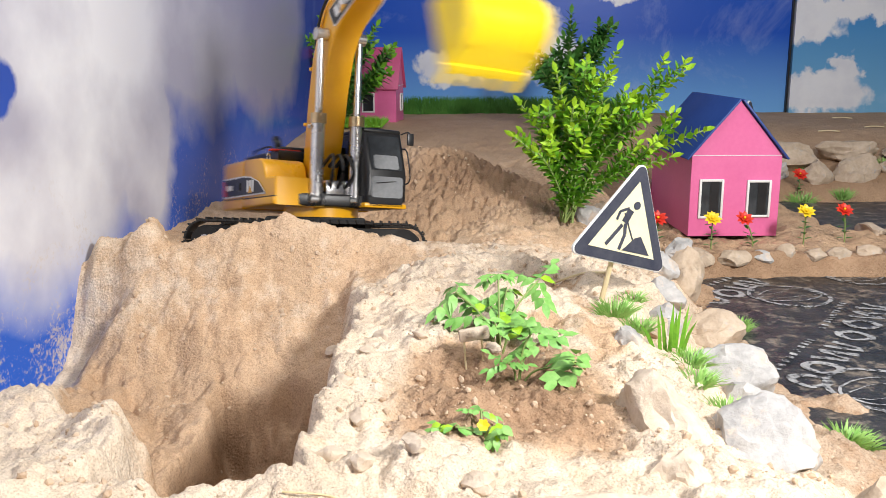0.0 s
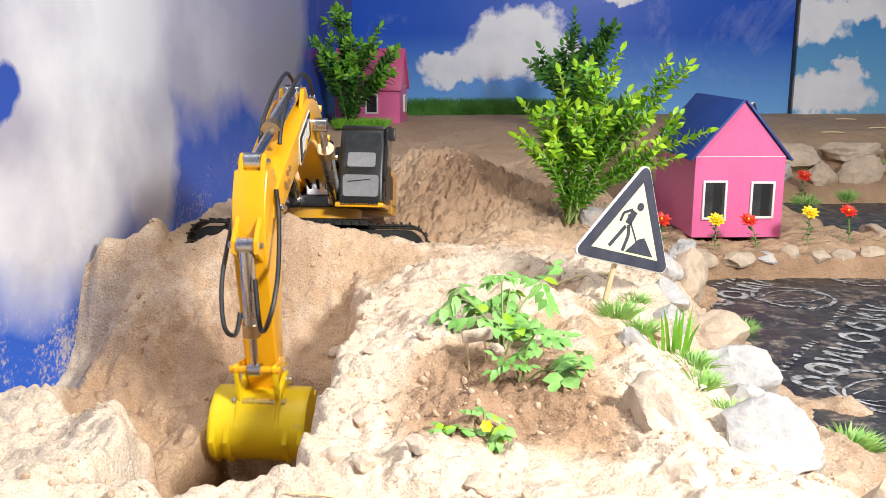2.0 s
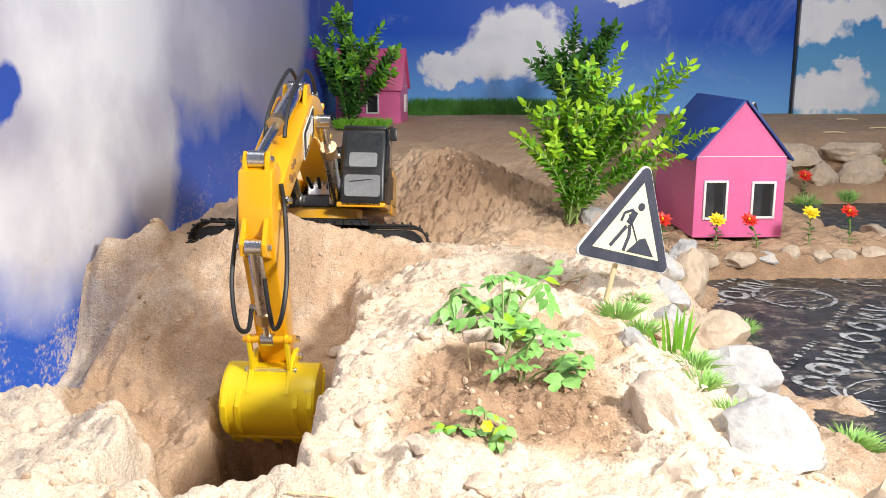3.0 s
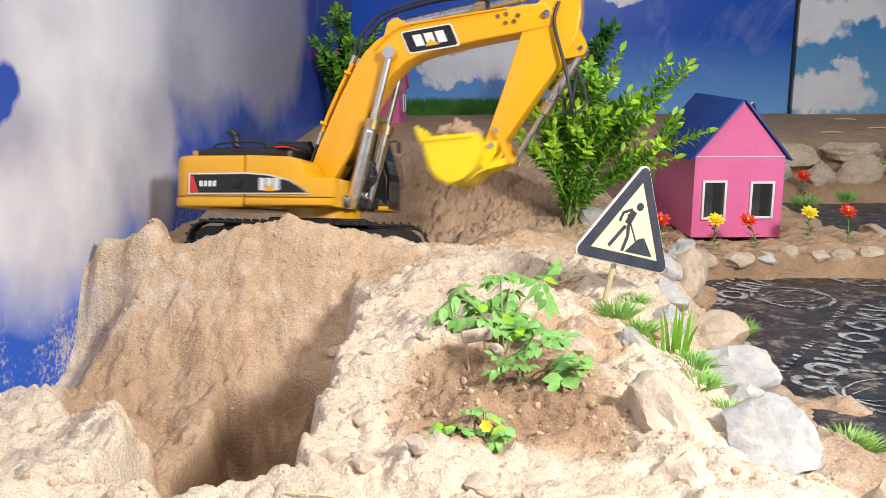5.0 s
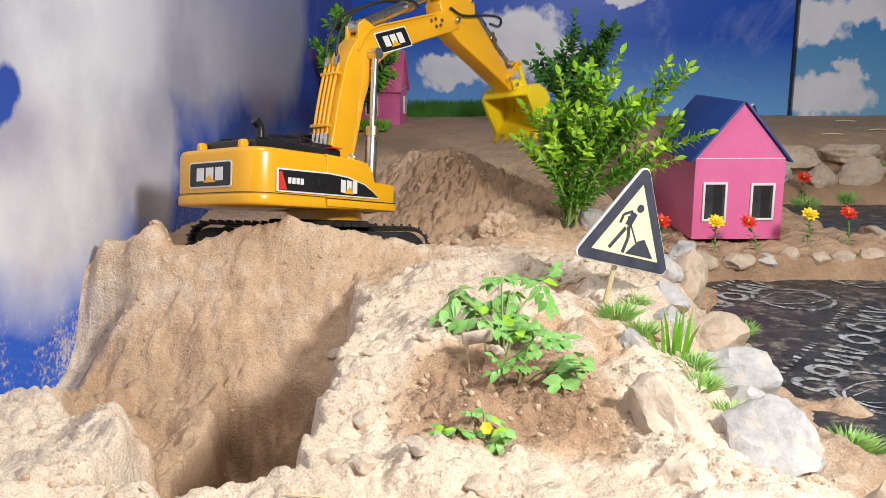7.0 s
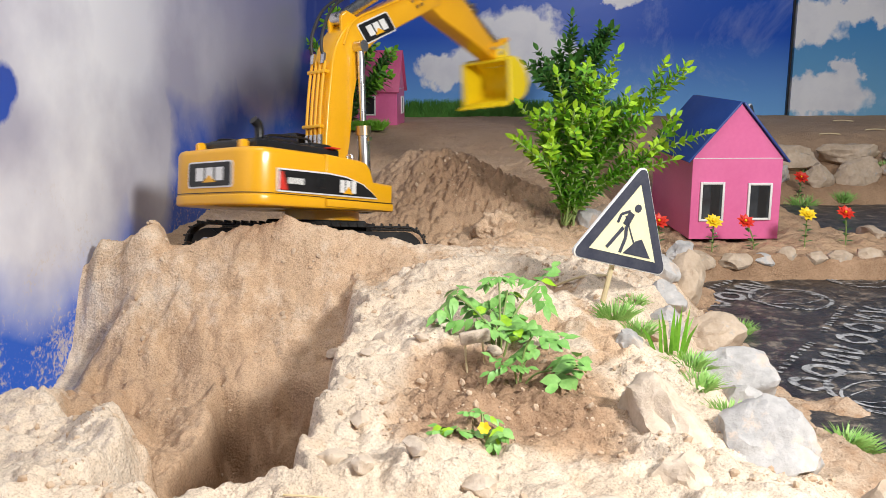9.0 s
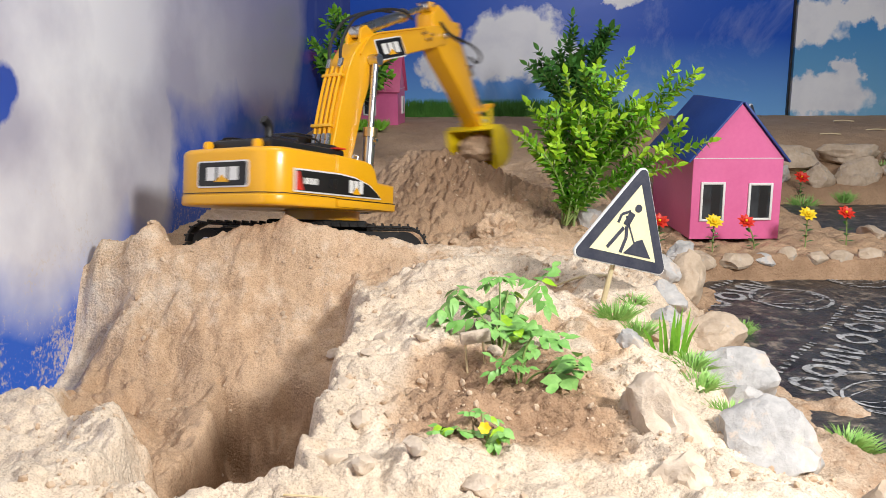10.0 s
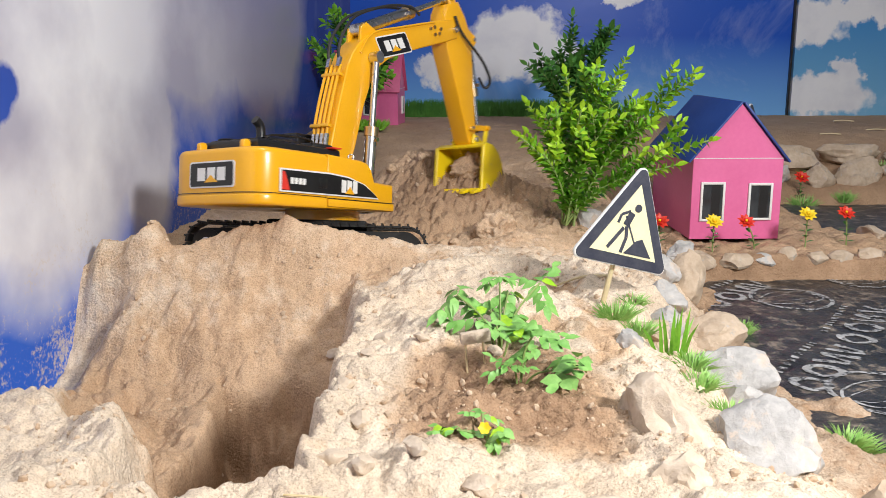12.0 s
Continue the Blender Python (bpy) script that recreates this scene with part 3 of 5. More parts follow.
    part("hood_rail", tube([(-0.17, 0.058, BODY_Z + 0.092), (-0.168, 0.058, BODY_Z + 0.106), (-0.10, 0.058, BODY_Z + 0.108), (-0.096, 0.058, BODY_Z + 0.092)], 0.0018), BLACK, deck)
    part("exhaust_pipe", tube([(-0.155, -0.020, BODY_Z + 0.09), (-0.155, -0.020, BODY_Z + 0.114), (-0.158, -0.020, BODY_Z + 0.125), (-0.167, -0.020, BODY_Z + 0.132)], 0.0072, 12), BLACK, deck, "black bent exhaust pipe")
    for y in (-0.05, 0.05):
        part("lifting_eye", profile([(x - 0.21, z + BODY_Z + 0.088) for x, z in rounded(0.014, 0.016, 0.0055)], 0.0045, 0.0015, 2, y), YELLOW, deck)
    part("red_stripe", box((0.02, 0.05, 0.002), (-0.045, -0.05, BODY_Z + 0.0985)), RED, deck, "red strip on the hood")
    # badges
    badge(deck, pose(-0.2330, -0.005, BODY_Z + 0.0437, 0, 0, -90), 0.103, 0.039, 0.0, "rear_badge")
    y = -0.1041
    wedge = [(-0.1922, 0.0193), (-0.1925, 0.0535), (-0.09, 0.0545), (-0.05, 0.0515), (-0.012, 0.042), (0.010, 0.029), (0.0207, 0.0205)]
    at = pose(0, y - 0.0012, BODY_Z)
    part("side_badge", plate(wedge, 0.0009), WHITE, deck, "black wedge badge with pale rim", at)
    part("badge_field", plate([(-0.084 + (x + 0.084) * 0.965, 0.0365 + (z - 0.0365) * 0.86) for x, z in wedge], 0.0016), BLACK, deck, "", at)
    part("badge_flash", plate([(-0.1885, 0.0225), (-0.1735, 0.0225), (-0.1835, 0.049), (-0.1885, 0.049)], 0.0022), RED, deck, "red flash", at)
    for k in range(4):
        x0 = -0.172 + 0.008 * k
        part("badge_bar", plate([(x0, 0.032), (x0 + 0.006, 0.032), (x0 + 0.006, 0.041), (x0, 0.041)], 0.0022), WHITE, deck, "", at)
    for k in range(3):
        x0 = -0.066 + 0.0125 * k
        part("badge_bar", plate([(x0, 0.026), (x0 + 0.010, 0.026), (x0 + 0.010, 0.045), (x0, 0.046)], 0.0022), WHITE, deck, "", at)
    part("badge_wedge", plate([(-0.058, 0.0245), (-0.038, 0.0245), (-0.048, 0.036)], 0.0027), YELLOW, deck, "yellow wedge", at)
    part("latch", box((0.016, 0.003, 0.014), (-0.106, y - 0.003, BODY_Z + 0.037), None, 0.001), BLACK, deck)
    # arm bracket, pump block
    for yy in (-0.033, 0.033):
        part("arm_bracket", profile([(-0.03, BODY_Z + 0.01), (0.085, BODY_Z + 0.004), (0.085, BODY_Z + 0.02), (0.03, BODY_Z + 0.03), (0.01, BODY_Z + 0.045), (-0.015, BODY_Z + 0.045)], 0.003, 0.001, 1, yy), BLACK, deck)
    part("valve_block", box((0.03, 0.04, 0.03), (0.05, 0, BODY_Z + 0.03), None, 0.003), STEEL, deck, "metal valve block")
    for yy in (-0.012, 0.0, 0.012):
        part("hose", tube([(0.06, yy, BODY_Z + 0.03), (0.085, yy * 1.5, BODY_Z + 0.055), (0.07, yy, BODY_Z + 0.085), (0.03, yy, BODY_Z + 0.07)], 0.0028), RUBBER, deck, "black hose")
    # swing ring
    part("slew_ring", rod((0, 0, BODY_Z - 0.021), (0, 0, BODY_Z + 0.004), 0.062, 0.062, 40), YELLOW, deck)
    return deck


def cab_part(root):
    z0, z1 = BODY_Z + 0.012, BODY_Z + 0.128
    x0, x1, y0, y1 = -0.028, 0.098, 0.036, 0.108
    side = [(x0, z0), (x1, z0), (x1 + 0.002, z0 + 0.045), (x1 - 0.022, z1), (x0, z1)]
    cab = part("cab", profile(side, (y1 - y0) / 2, 0.006, 3, (y0 + y1) / 2), BLACK, root, "black operator cab with dark windows")
    my = (y0 + y1) / 2
    part("cab_roof", box((0.108, 0.068, 0.008), (0.024, my, z1 + 0.001), None, 0.003), BLACK, cab)
    def pane(name, mm, w, h, mat, label=""):
        part(name, plate(rounded(w, h, 0.005), 0.0012), mat, cab, label, mm)
    front = Matrix.Translation((x1 + 0.001 - 0.0105, my, z0 + 0.080)) @ pose(0, 0, 0, 0, 0, 90) @ pose(0, 0, 0, -17.5, 0, 0)
    pane("front_window", front, 0.056, 0.060, DARK_GLASS, "dark front window")
    pane("lower_window", Matrix.Translation((x1 + 0.0015, my, z0 + 0.024)) @ pose(0, 0, 0, 0, 0, 90), 0.056, 0.034, GREY_SEAT, "grey lower window")
    part("window_seat_back", plate(rounded(0.044, 0.024, 0.004), 0.0016), GREY_SEAT, cab, "grey seat seen through the glass", front @ pose(0, 0, -0.016))
    part("wiper", rod((x1 + 0.003, my - 0.02, z0 + 0.03), (x1 + 0.002, my + 0.015, z0 + 0.034), 0.0009), BLACK, cab)
    for yy, turn in ((y0, 0), (y1, 180)):
        pane("side_window", Matrix.Translation((0.03, yy, z0 + 0.082)) @ pose(0, 0, 0, 0, 0, turn), 0.07, 0.044, DARK_GLASS)
        pane("side_panel_low", Matrix.Translation((0.03, yy, z0 + 0.03)) @ pose(0, 0, 0, 0, 0, turn), 0.084, 0.044, BLACK)
    part("rear_window", plate(rounded(0.05, 0.04, 0.005), 0.0012), DARK_GLASS, cab, "", Matrix.Translation((x0, my, z0 + 0.088)) @ pose(0, 0, 0, 0, 0, -90))
    part("mirror", box((0.004, 0.012, 0.02), (x1 - 0.008, y1 + 0.010, z1 - 0.010), None, 0.0015), BLACK, cab)
    part("mirror_arm", tube([(x1 - 0.02, y1 - 0.002, z1 - 0.002), (x1 - 0.012, y1 + 0.008, z1 + 0.002), (x1 - 0.008, y1 + 0.010, z1 - 0.008)], 0.0012), BLACK, cab)
    part("grab_handle", tube([(x1 - 0.004, y1 - 0.002, z0 + 0.03), (x1 + 0.004, y1 + 0.004, z0 + 0.04), (x1 - 0.008, y1 + 0.004, z0 + 0.085), (x1 - 0.018, y1 - 0.002, z0 + 0.09)], 0.0012), BLACK, cab)
    return cab


def boom_part(root):
    top = [(-0.012, 0.016), (0.03, 0.046), (0.10, 0.089), (0.16, 0.122), (0.185, 0.131), (0.21, 0.1345), (0.24, 0.132), (0.29, 0.110), (0.37, 0.070), (0.43, 0.038), (0.463, 0.018)]
    low = [(0.467, -0.010), (0.451, -0.018), (0.42, -0.004), (0.35, 0.030), (0.285, 0.060), (0.255, 0.070), (0.23, 0.074), (0.20, 0.071), (0.15, 0.050), (0.08, 0.010), (0.012, -0.020), (-0.010, -0.016)]
    boom = part("boom", profile(top + low, 0.0225, 0.003, 3), YELLOW, root, "yellow cranked boom")
    for y, turn in ((-0.0227, 0), (0.0227, 180)):
        m = pose(0.284, y, 0.081, 0, 0, turn) @ pose(0, 0, 0, 0, 27 if turn == 0 else -27, 0)
        badge(boom, m, 0.085, 0.038, -0.3 if turn == 0 else 0.3, "boom_badge")
        for bx, bz in ((0.396, 0.028), (0.408, 0.022), (0.392, 0.044), (0.404, 0.039), (0.418, 0.026)):
            part("bolt", rod((bx, y * 0.9, bz), (bx, y * 1.12, bz), 0.0036, None, 6), BRASS, boom)
    part("pin", rod((BOOM_PIN[0], -0.037, BOOM_PIN[1]), (BOOM_PIN[0], 0.037, BOOM_PIN[1]), 0.0085), STEEL, boom, "steel boom pin")
    for y in (-0.037, 0.037):
        part("pin_nut", rod((BOOM_PIN[0], y, BOOM_PIN[1]), (BOOM_PIN[0], y * 1.14, BOOM_PIN[1]), 0.005, None, 6), STEEL, boom)
    part("arm_pin", rod((BOOM, -0.0285, 0), (BOOM, 0.0285, 0), 0.006), STEEL, boom)
    # pipes along the back of the boom with their clamps
    for y in (-0.015, -0.005, 0.005, 0.015):
        part("hydraulic_pipe", tube([(0.048, y, 0.065), (0.07, y, 0.082), (0.12, y, 0.112), (0.155, y, 0.130)], 0.0028), YELLOW, boom, "yellow hydraulic pipe")
        part("pipe_nut", rod((0.032, y, 0.053), (0.05, y, 0.067), 0.0042, None, 6), STEEL, boom)
        part("hose", tube([(0.033, y, 0.054), (0.012, y, 0.040), (-0.010, y, 0.016), (-0.016, y * 0.8, -0.02)], 0.0027), RUBBER, boom, "black hose")
    for x, z in ((0.06, 0.076), (0.14, 0.121)):
        part("pipe_clamp", box((0.006, 0.044, 0.010), (x, 0, z), pose(0, 0, 0, 0, -34), 0.0015), YELLOW, boom)
    for y in (-0.012, 0.012):
        part("pipe_nut", rod((0.15, y, 0.13), (0.165, y, 0.139), 0.0045, None, 6), STEEL, boom)
        part("hose", tube([(0.16, y, 0.136), (0.172, y, 0.150), (0.200, y, 0.163), (0.25, y * 0.9, 0.166), (0.33, y * 0.9, 0.134), (0.38, y, 0.100), (0.395, y, 0.074)], 0.0027), RUBBER, boom, "black hose")
    part("side_pipe", tube([(0.20, -0.0245, 0.122), (0.25, -0.0245, 0.128), (0.32, -0.0245, 0.094), (0.41, -0.0245, 0.046)], 0.0018), YELLOW, boom)
    for y in (-0.014, 0.014):
        part("ram_bracket", profile([(0.212, 0.126), (0.272, 0.112), (0.258, 0.146), (0.240, 0.149)], 0.003, 0.001, 1, y), YELLOW, boom)
    return boom


def stick_part(root):
    outline = [(-0.050, 0.002), (-0.050, 0.034), (-0.02, 0.048), (0.015, 0.056), (0.04, 0.053), (0.12, 0.034), (0.205, 0.015), (0.225, 0.007), (0.226, -0.008), (0.215, -0.014), (0.12, -0.020), (0.03, -0.028), (-0.01, -0.024), (-0.035, -0.012)]
    stick = part("stick", profile(outline, 0.0195, 0.0025, 3), YELLOW, root, "yellow dipper stick")
    for x, z, w in ((*STICK_RAM_END, 0.014), (0.0, 0.0, 0.0275), (*BUCKET_RAM_FOOT, 0.0145), (STICK, 0.0, 0.028), (*CRANK_BASE, 0.025)):
        part("pin", rod((x, -w, z), (x, w, z), 0.005), STEEL, stick, "steel pin")
        for s in (-1, 1):
            part("pin_nut", rod((x, s * w, z), (x, s * (w + 0.005), z), 0.0038, None, 6), STEEL, stick)
    for y in (-0.0125, 0.0125):
        part("ram_lug", profile([(-0.040, 0.010), (-0.040, 0.034), (-0.060, 0.029), (-0.068, 0.019), (-0.060, 0.011)], 0.0028, 0.001, 1, y), YELLOW, stick)
        part("ram_lug", profile([(-0.005, 0.048), (0.055, 0.046), (0.036, 0.076), (0.022, 0.076)], 0.003, 0.001, 1, y), YELLOW, stick)
    part("hose", tube([(-0.025, -0.023, 0.01), (0.01, -0.027, 0.018), (0.07, -0.030, 0.064), (0.115, -0.022, 0.092), (0.128, -0.012, 0.084), (0.105, -0.008, 0.074)], 0.0028), RUBBER, stick, "black hose loop")
    part("hose", tube([(-0.025, 0.023, 0.01), (0.01, 0.027, 0.018), (0.06, 0.036, 0.074), (0.10, 0.032, 0.101), (0.12, 0.018, 0.088), (0.065, 0.010, 0.074)], 0.0028), RUBBER, stick, "black hose loop")
    return stick


BUCKET_WIDTH = 0.114
SCOOP = [(0.020, -0.014), (0.009, -0.002), (0.006, 0.018), (0.014, 0.042), (0.030, 0.060), (0.050, 0.068), (0.070, 0.062), (0.087, 0.044), (0.106, 0.004)]


def bucket_part(root):
    # curved shell, with thickness, between two cheek plates
    n = len(SCOOP)
    t = 0.0035
    inner = []
    for i, (x, z) in enumerate(SCOOP):
        a, b = Vector(SCOOP[max(i - 1, 0)]), Vector(SCOOP[min(i + 1, n - 1)])
        d = (b - a).normalized()
        inner.append((x + d.y * t, z - d.x * t))
    shell = part("bucket", profile(SCOOP + inner[::-1], BUCKET_WIDTH / 2, 0.0006, 1), BUCKET_YELLOW, root, "scuffed yellow digging bucket")
    for y in (-1, 1):
        part("cheek_plate", profile(SCOOP, 0.002, 0.0008, 1, y * (BUCKET_WIDTH / 2 - 0.001)), BUCKET_YELLOW, shell, "scuffed yellow side plate")
        rim = [(0.020, -0.014), (0.106, 0.004), (0.103, 0.011), (0.022, -0.006)]
        part("rim_bar", profile(rim, 0.0035, 0.001, 1, y * (BUCKET_WIDTH / 2)), BUCKET_YELLOW, shell)
        for q in (0.62, 0.92):
            part("rib", profile([(0.030, 0.060), (0.050, 0.0705), (0.072, 0.0645), (0.090, 0.0455), (0.086, 0.043), (0.050, 0.064)], 0.0035, 0.001, 1, y * q * BUCKET_WIDTH / 2), BUCKET_YELLOW, shell)
        part("lug", profile([(-0.009, -0.008), (-0.010, 0.008), (0.004, 0.040), (0.012, 0.044), (0.034, 0.064), (0.012, 0.020), (0.010, -0.006)], 0.003, 0.001, 1, y * 0.024), BUCKET_YELLOW, shell)
    part("lip", box((0.014, BUCKET_WIDTH, 0.006), (0.1045, 0, 0.007), pose(0, 0, 0, 0, 64), 0.001), BUCKET_YELLOW, shell, "worn cutting lip")
    for k in range(5):
        y = (k - 2) * BUCKET_WIDTH * 0.225
        part("tooth", profile([(0.100, 0.014), (0.108, 0.010), (0.119, -0.012), (0.115, -0.014), (0.102, 0.004)], 0.0055, 0.001, 1, y), BUCKET_YELLOW, shell, "scuffed tooth")
    for x, z in ((0, 0), BUCKET_EAR):
        part("pin", rod((x, -0.032, z), (x, 0.032, z), 0.0045), STEEL, shell)
    return shell


def ram_pair(root, name, length_barrel, length_rod, r_barrel, y, dull=False):
    """A hydraulic ram: the barrel points along +x from its foot, the rod along +x from the far pin back."""
    barrel_bm = rod((0, y, 0), (length_barrel, y, 0), r_barrel, None, 18)
    barrel = part(name + "_barrel", barrel_bm, STEEL, root, "bright steel ram barrel")
    part("collar", rod((length_barrel - 0.014, y, 0), (length_barrel + 0.002, y, 0), r_barrel * 1.22, None, 18), BRASS, barrel, "dull brass collar")
    part("ram_eye", rod((0, y - r_barrel * 1.1, 0), (0, y + r_barrel * 1.1, 0), r_barrel * 1.1, None, 16), STEEL, barrel)
    part("port", rod((length_barrel - 0.02, y, 0), (length_barrel - 0.02, y + (0.016 if y > 0 else -0.016), 0), 0.004, None, 6), STEEL, barrel)
    piston = part(name + "_rod", rod((0, y, 0), (length_rod, y, 0), r_barrel * 0.55, None, 14), STEEL, root, "polished ram rod")
    part("ram_eye", rod((0, y - r_barrel * 0.9, 0), (0, y + r_barrel * 0.9, 0), r_barrel * 0.95, None, 16), STEEL, piston)
    return barrel, piston


def track_part(root, y):
    """An endless track: rollers inside, a belt of separate pads round them."""
    r, half, width = 0.030, 0.156, 0.044
    track = part("track", profile([(x, z + r + 0.004) for x, z in rounded(2 * half + 2 * r - 0.02, 2 * r - 0.014, r - 0.009, 8)], 0.011, 0.002, 2, y), TRACK, root, "dusty black track frame")
    for k in range(7):
        part("roller", rod((-0.11 + 0.0367 * k, y - 0.014, 0.016), (-0.11 + 0.0367 * k, y + 0.014, 0.016), 0.0095, None, 16), TRACK, track)
    for x in (-half, half):
        part("sprocket", rod((x, y - 0.014, r + 0.004), (x, y + 0.014, r + 0.004), r - 0.008, None, 18), TRACK, track)
        part("hub", rod((x, y - 0.018, r + 0.004), (x, y + 0.018, r + 0.004), 0.008, None, 12), STEEL, track, "bright hub")
    bm = bmesh.new()
    add_box(bm, (0.0128, width, 0.0035), (0, 0, 0), None, 0.0006, 1)
    add_box(bm, (0.0025, width, 0.0045), (0.003, 0, 0.003))
    pad = mesh_from("track_pad", bm, TRACK, 40)
    straight, arc = 2 * half, math.pi * r
    count = 60
    for k in range(count):
        s = k / count * 2 * (straight + arc)
        if s < straight:
            m = pose(-half + s, y, 2 * r + 0.004)
        elif s < straight + arc:
            a = (s - straight) / r
            m = pose(half + r * math.sin(a), y, r + 0.004 + r * math.cos(a), 0, math.degrees(a))
        elif s < 2 * straight + arc:
            m = pose(half - (s - straight - arc), y, 0.004, 0, 180)
        else:
            a = (s - 2 * straight - arc) / r
            m = pose(-half - r * math.sin(a), y, r + 0.004 - r * math.cos(a), 0, 180 + math.degrees(a))
        o = new("track_pad", pad)
        o.parent = track
        o.matrix_basis = m
    return track


def build_digger():
    root = thing("excavator", TILTED, "yellow model crawler excavator standing on sand beside the pit", "excavator")
    d = {"root": root}
    for y in (-0.083, 0.083):
        track_part(root, y).matrix_basis = pose(-0.012, 0, 0)
    part("undercarriage", plan_shell([(-0.08, -0.07), (0.08, -0.07), (0.06, 0), (0.08, 0.07), (-0.08, 0.07), (-0.06, 0)], 0.03, 0.074, 0.004), TRACK, root, "dusty black undercarriage")
    d["deck"], d["cab"], d["boom"], d["stick"], d["bucket"] = swinging_body(root), cab_part(root), boom_part(root), stick_part(root), bucket_part(root)
    d["ram_l"] = ram_pair(root, "boom_ram", 0.135, 0.125, 0.0105, 0.0335)
    d["ram_r"] = ram_pair(root, "boom_ram", 0.135, 0.125, 0.0105, -0.0335)
    d["ram_s"] = ram_pair(root, "stick_ram", 0.150, 0.135, 0.0105, 0.0)
    d["ram_b"] = ram_pair(root, "bucket_ram", 0.110, 0.085, 0.0085, 0.0)
    for name, l in (("crank", 0.052), ("link", 0.049)):
        bm = bmesh.new()
        for y in (-0.023, 0.023):
            add_profile(bm, [(x + l / 2, z) for x, z in rounded(l + 0.012, 0.011, 0.005)], 0.0022, 0.0006, 1, y)
        add_rod(bm, (l, -0.03, 0), (l, 0.03, 0), 0.0045)
        d[name] = part(name, bm, YELLOW if name == "crank" else BUCKET_YELLOW, root, "yellow bucket linkage plate")
    return d


# seconds, swing heading, boom, stick and bucket angles in degrees
ARM_KEYS = [
    (0, -59.5, 47.9, -37, -82), (0.15, -75.9, 42.8, -34, -81), (0.3, -92.3, 37.1, -29, -80), (0.45, -103.7, 31.5, -28, -82), (0.5, -104.9, 28.9, -28, -83),
    (0.6, -104, 26.1, -28.5, -85), (0.8, -96.8, 18, -34, -89), (1, -92.1, 7.9, -48, -93), (1.2, -92.3, -2.5, -54, -91), (1.5, -92, -8.3, -59.2, -86.9),
    (1.75, -92.3, -6.8, -81, -97.5), (2, -92, -8.2, -104.8, -108.1), (2.5, -92, -8, -113.1, -88.7), (3, -91.3, -7, -116.7, -95.2), (3.2, -92, -6.4, -120.8, -99.5),
    (4, -85.8, 9.6, -120.9, -153.6), (4.4, -69.4, 19.9, -116.5, -178.1), (4.8, -45.1, 29.2, -114, -187.6), (5, -15.9, 34.4, -112.3, -187.4), (5.2, 14.8, 43.4, -102.3, -181.4),
    (5.5, 29.8, 44, -104.1, -148), (5.65, 40.5, 44.2, -98.4, -130.5), (5.8, 48.7, 44.5, -89.6, -97), (6, 51.5, 45, -73.7, -75.7), (6.5, 50.5, 47.6, -55.9, -68.6),
    (7, 50, 47.8, -25.3, -64.9), (7.2, 50.4, 48.2, -23.1, -73.3), (7.8, 62.8, 49.8, -42.5, -108.4), (8.3, 74.8, 51.2, -54, -117.3), (8.8, 64.7, 54.7, -34.6, -112.2),
    (9, 51.2, 55.2, -18.4, -96.5), (9.25, 42.7, 48.5, -28.6, -87.4), (9.5, 36, 37.5, -48.1, -79.3), (9.75, 45.1, 40.3, -46.1, -84.4), (10, 57.6, 44.2, -42, -90),
    (10.25, 73.5, 45.3, -50.6, -123.8), (10.5, 87.3, 44.9, -54.8, -139), (10.8, 81.7, 49.7, -46.1, -117.7), (11, 64.9, 54.5, -37.9, -90.2), (11.2, 53.4, 52.9, -58.8, -105),
    (11.5, 33.8, 47.3, -74.7, -104.1), (11.75, 44.9, 45.9, -70.5, -105.6), (12, 52, 45.3, -70.3, -105)]


def arm_at(t):
    """Angles at t, smoothly between the keys."""
    k = ARM_KEYS
    i = max(j for j in range(len(k) - 1) if k[j][0] <= t + 1e-9 or j == 0)
    i = min(i, len(k) - 2)
    a, b = k[i], k[i + 1]
    before, after = k[max(i - 1, 0)], k[min(i + 2, len(k) - 1)]
    h = b[0] - a[0]
    u = min(max((t - a[0]) / h, 0), 1)
    out = []
    for c in range(1, 5):
        m0 = (b[c] - before[c]) / (b[0] - before[0]) * h if i > 0 else b[c] - a[c]
        m1 = (after[c] - a[c]) / (after[0] - a[0]) * h if i < len(k) - 2 else b[c] - a[c]
        out.append((2 * u ** 3 - 3 * u ** 2 + 1) * a[c] + (u ** 3 - 2 * u ** 2 + u) * m0 + (3 * u ** 2 - 2 * u ** 3) * b[c] + (u ** 3 - u ** 2) * m1)
    return out


def polar(p, angle, dist):
    return (p[0] + dist * math.cos(radians(angle)), p[1] + dist * math.sin(radians(angle)))


def local(p, angle, x, z):
    c, s = math.cos(radians(angle)), math.sin(radians(angle))
    return (p[0] + x * c - z * s, p[1] + x * s + z * c)


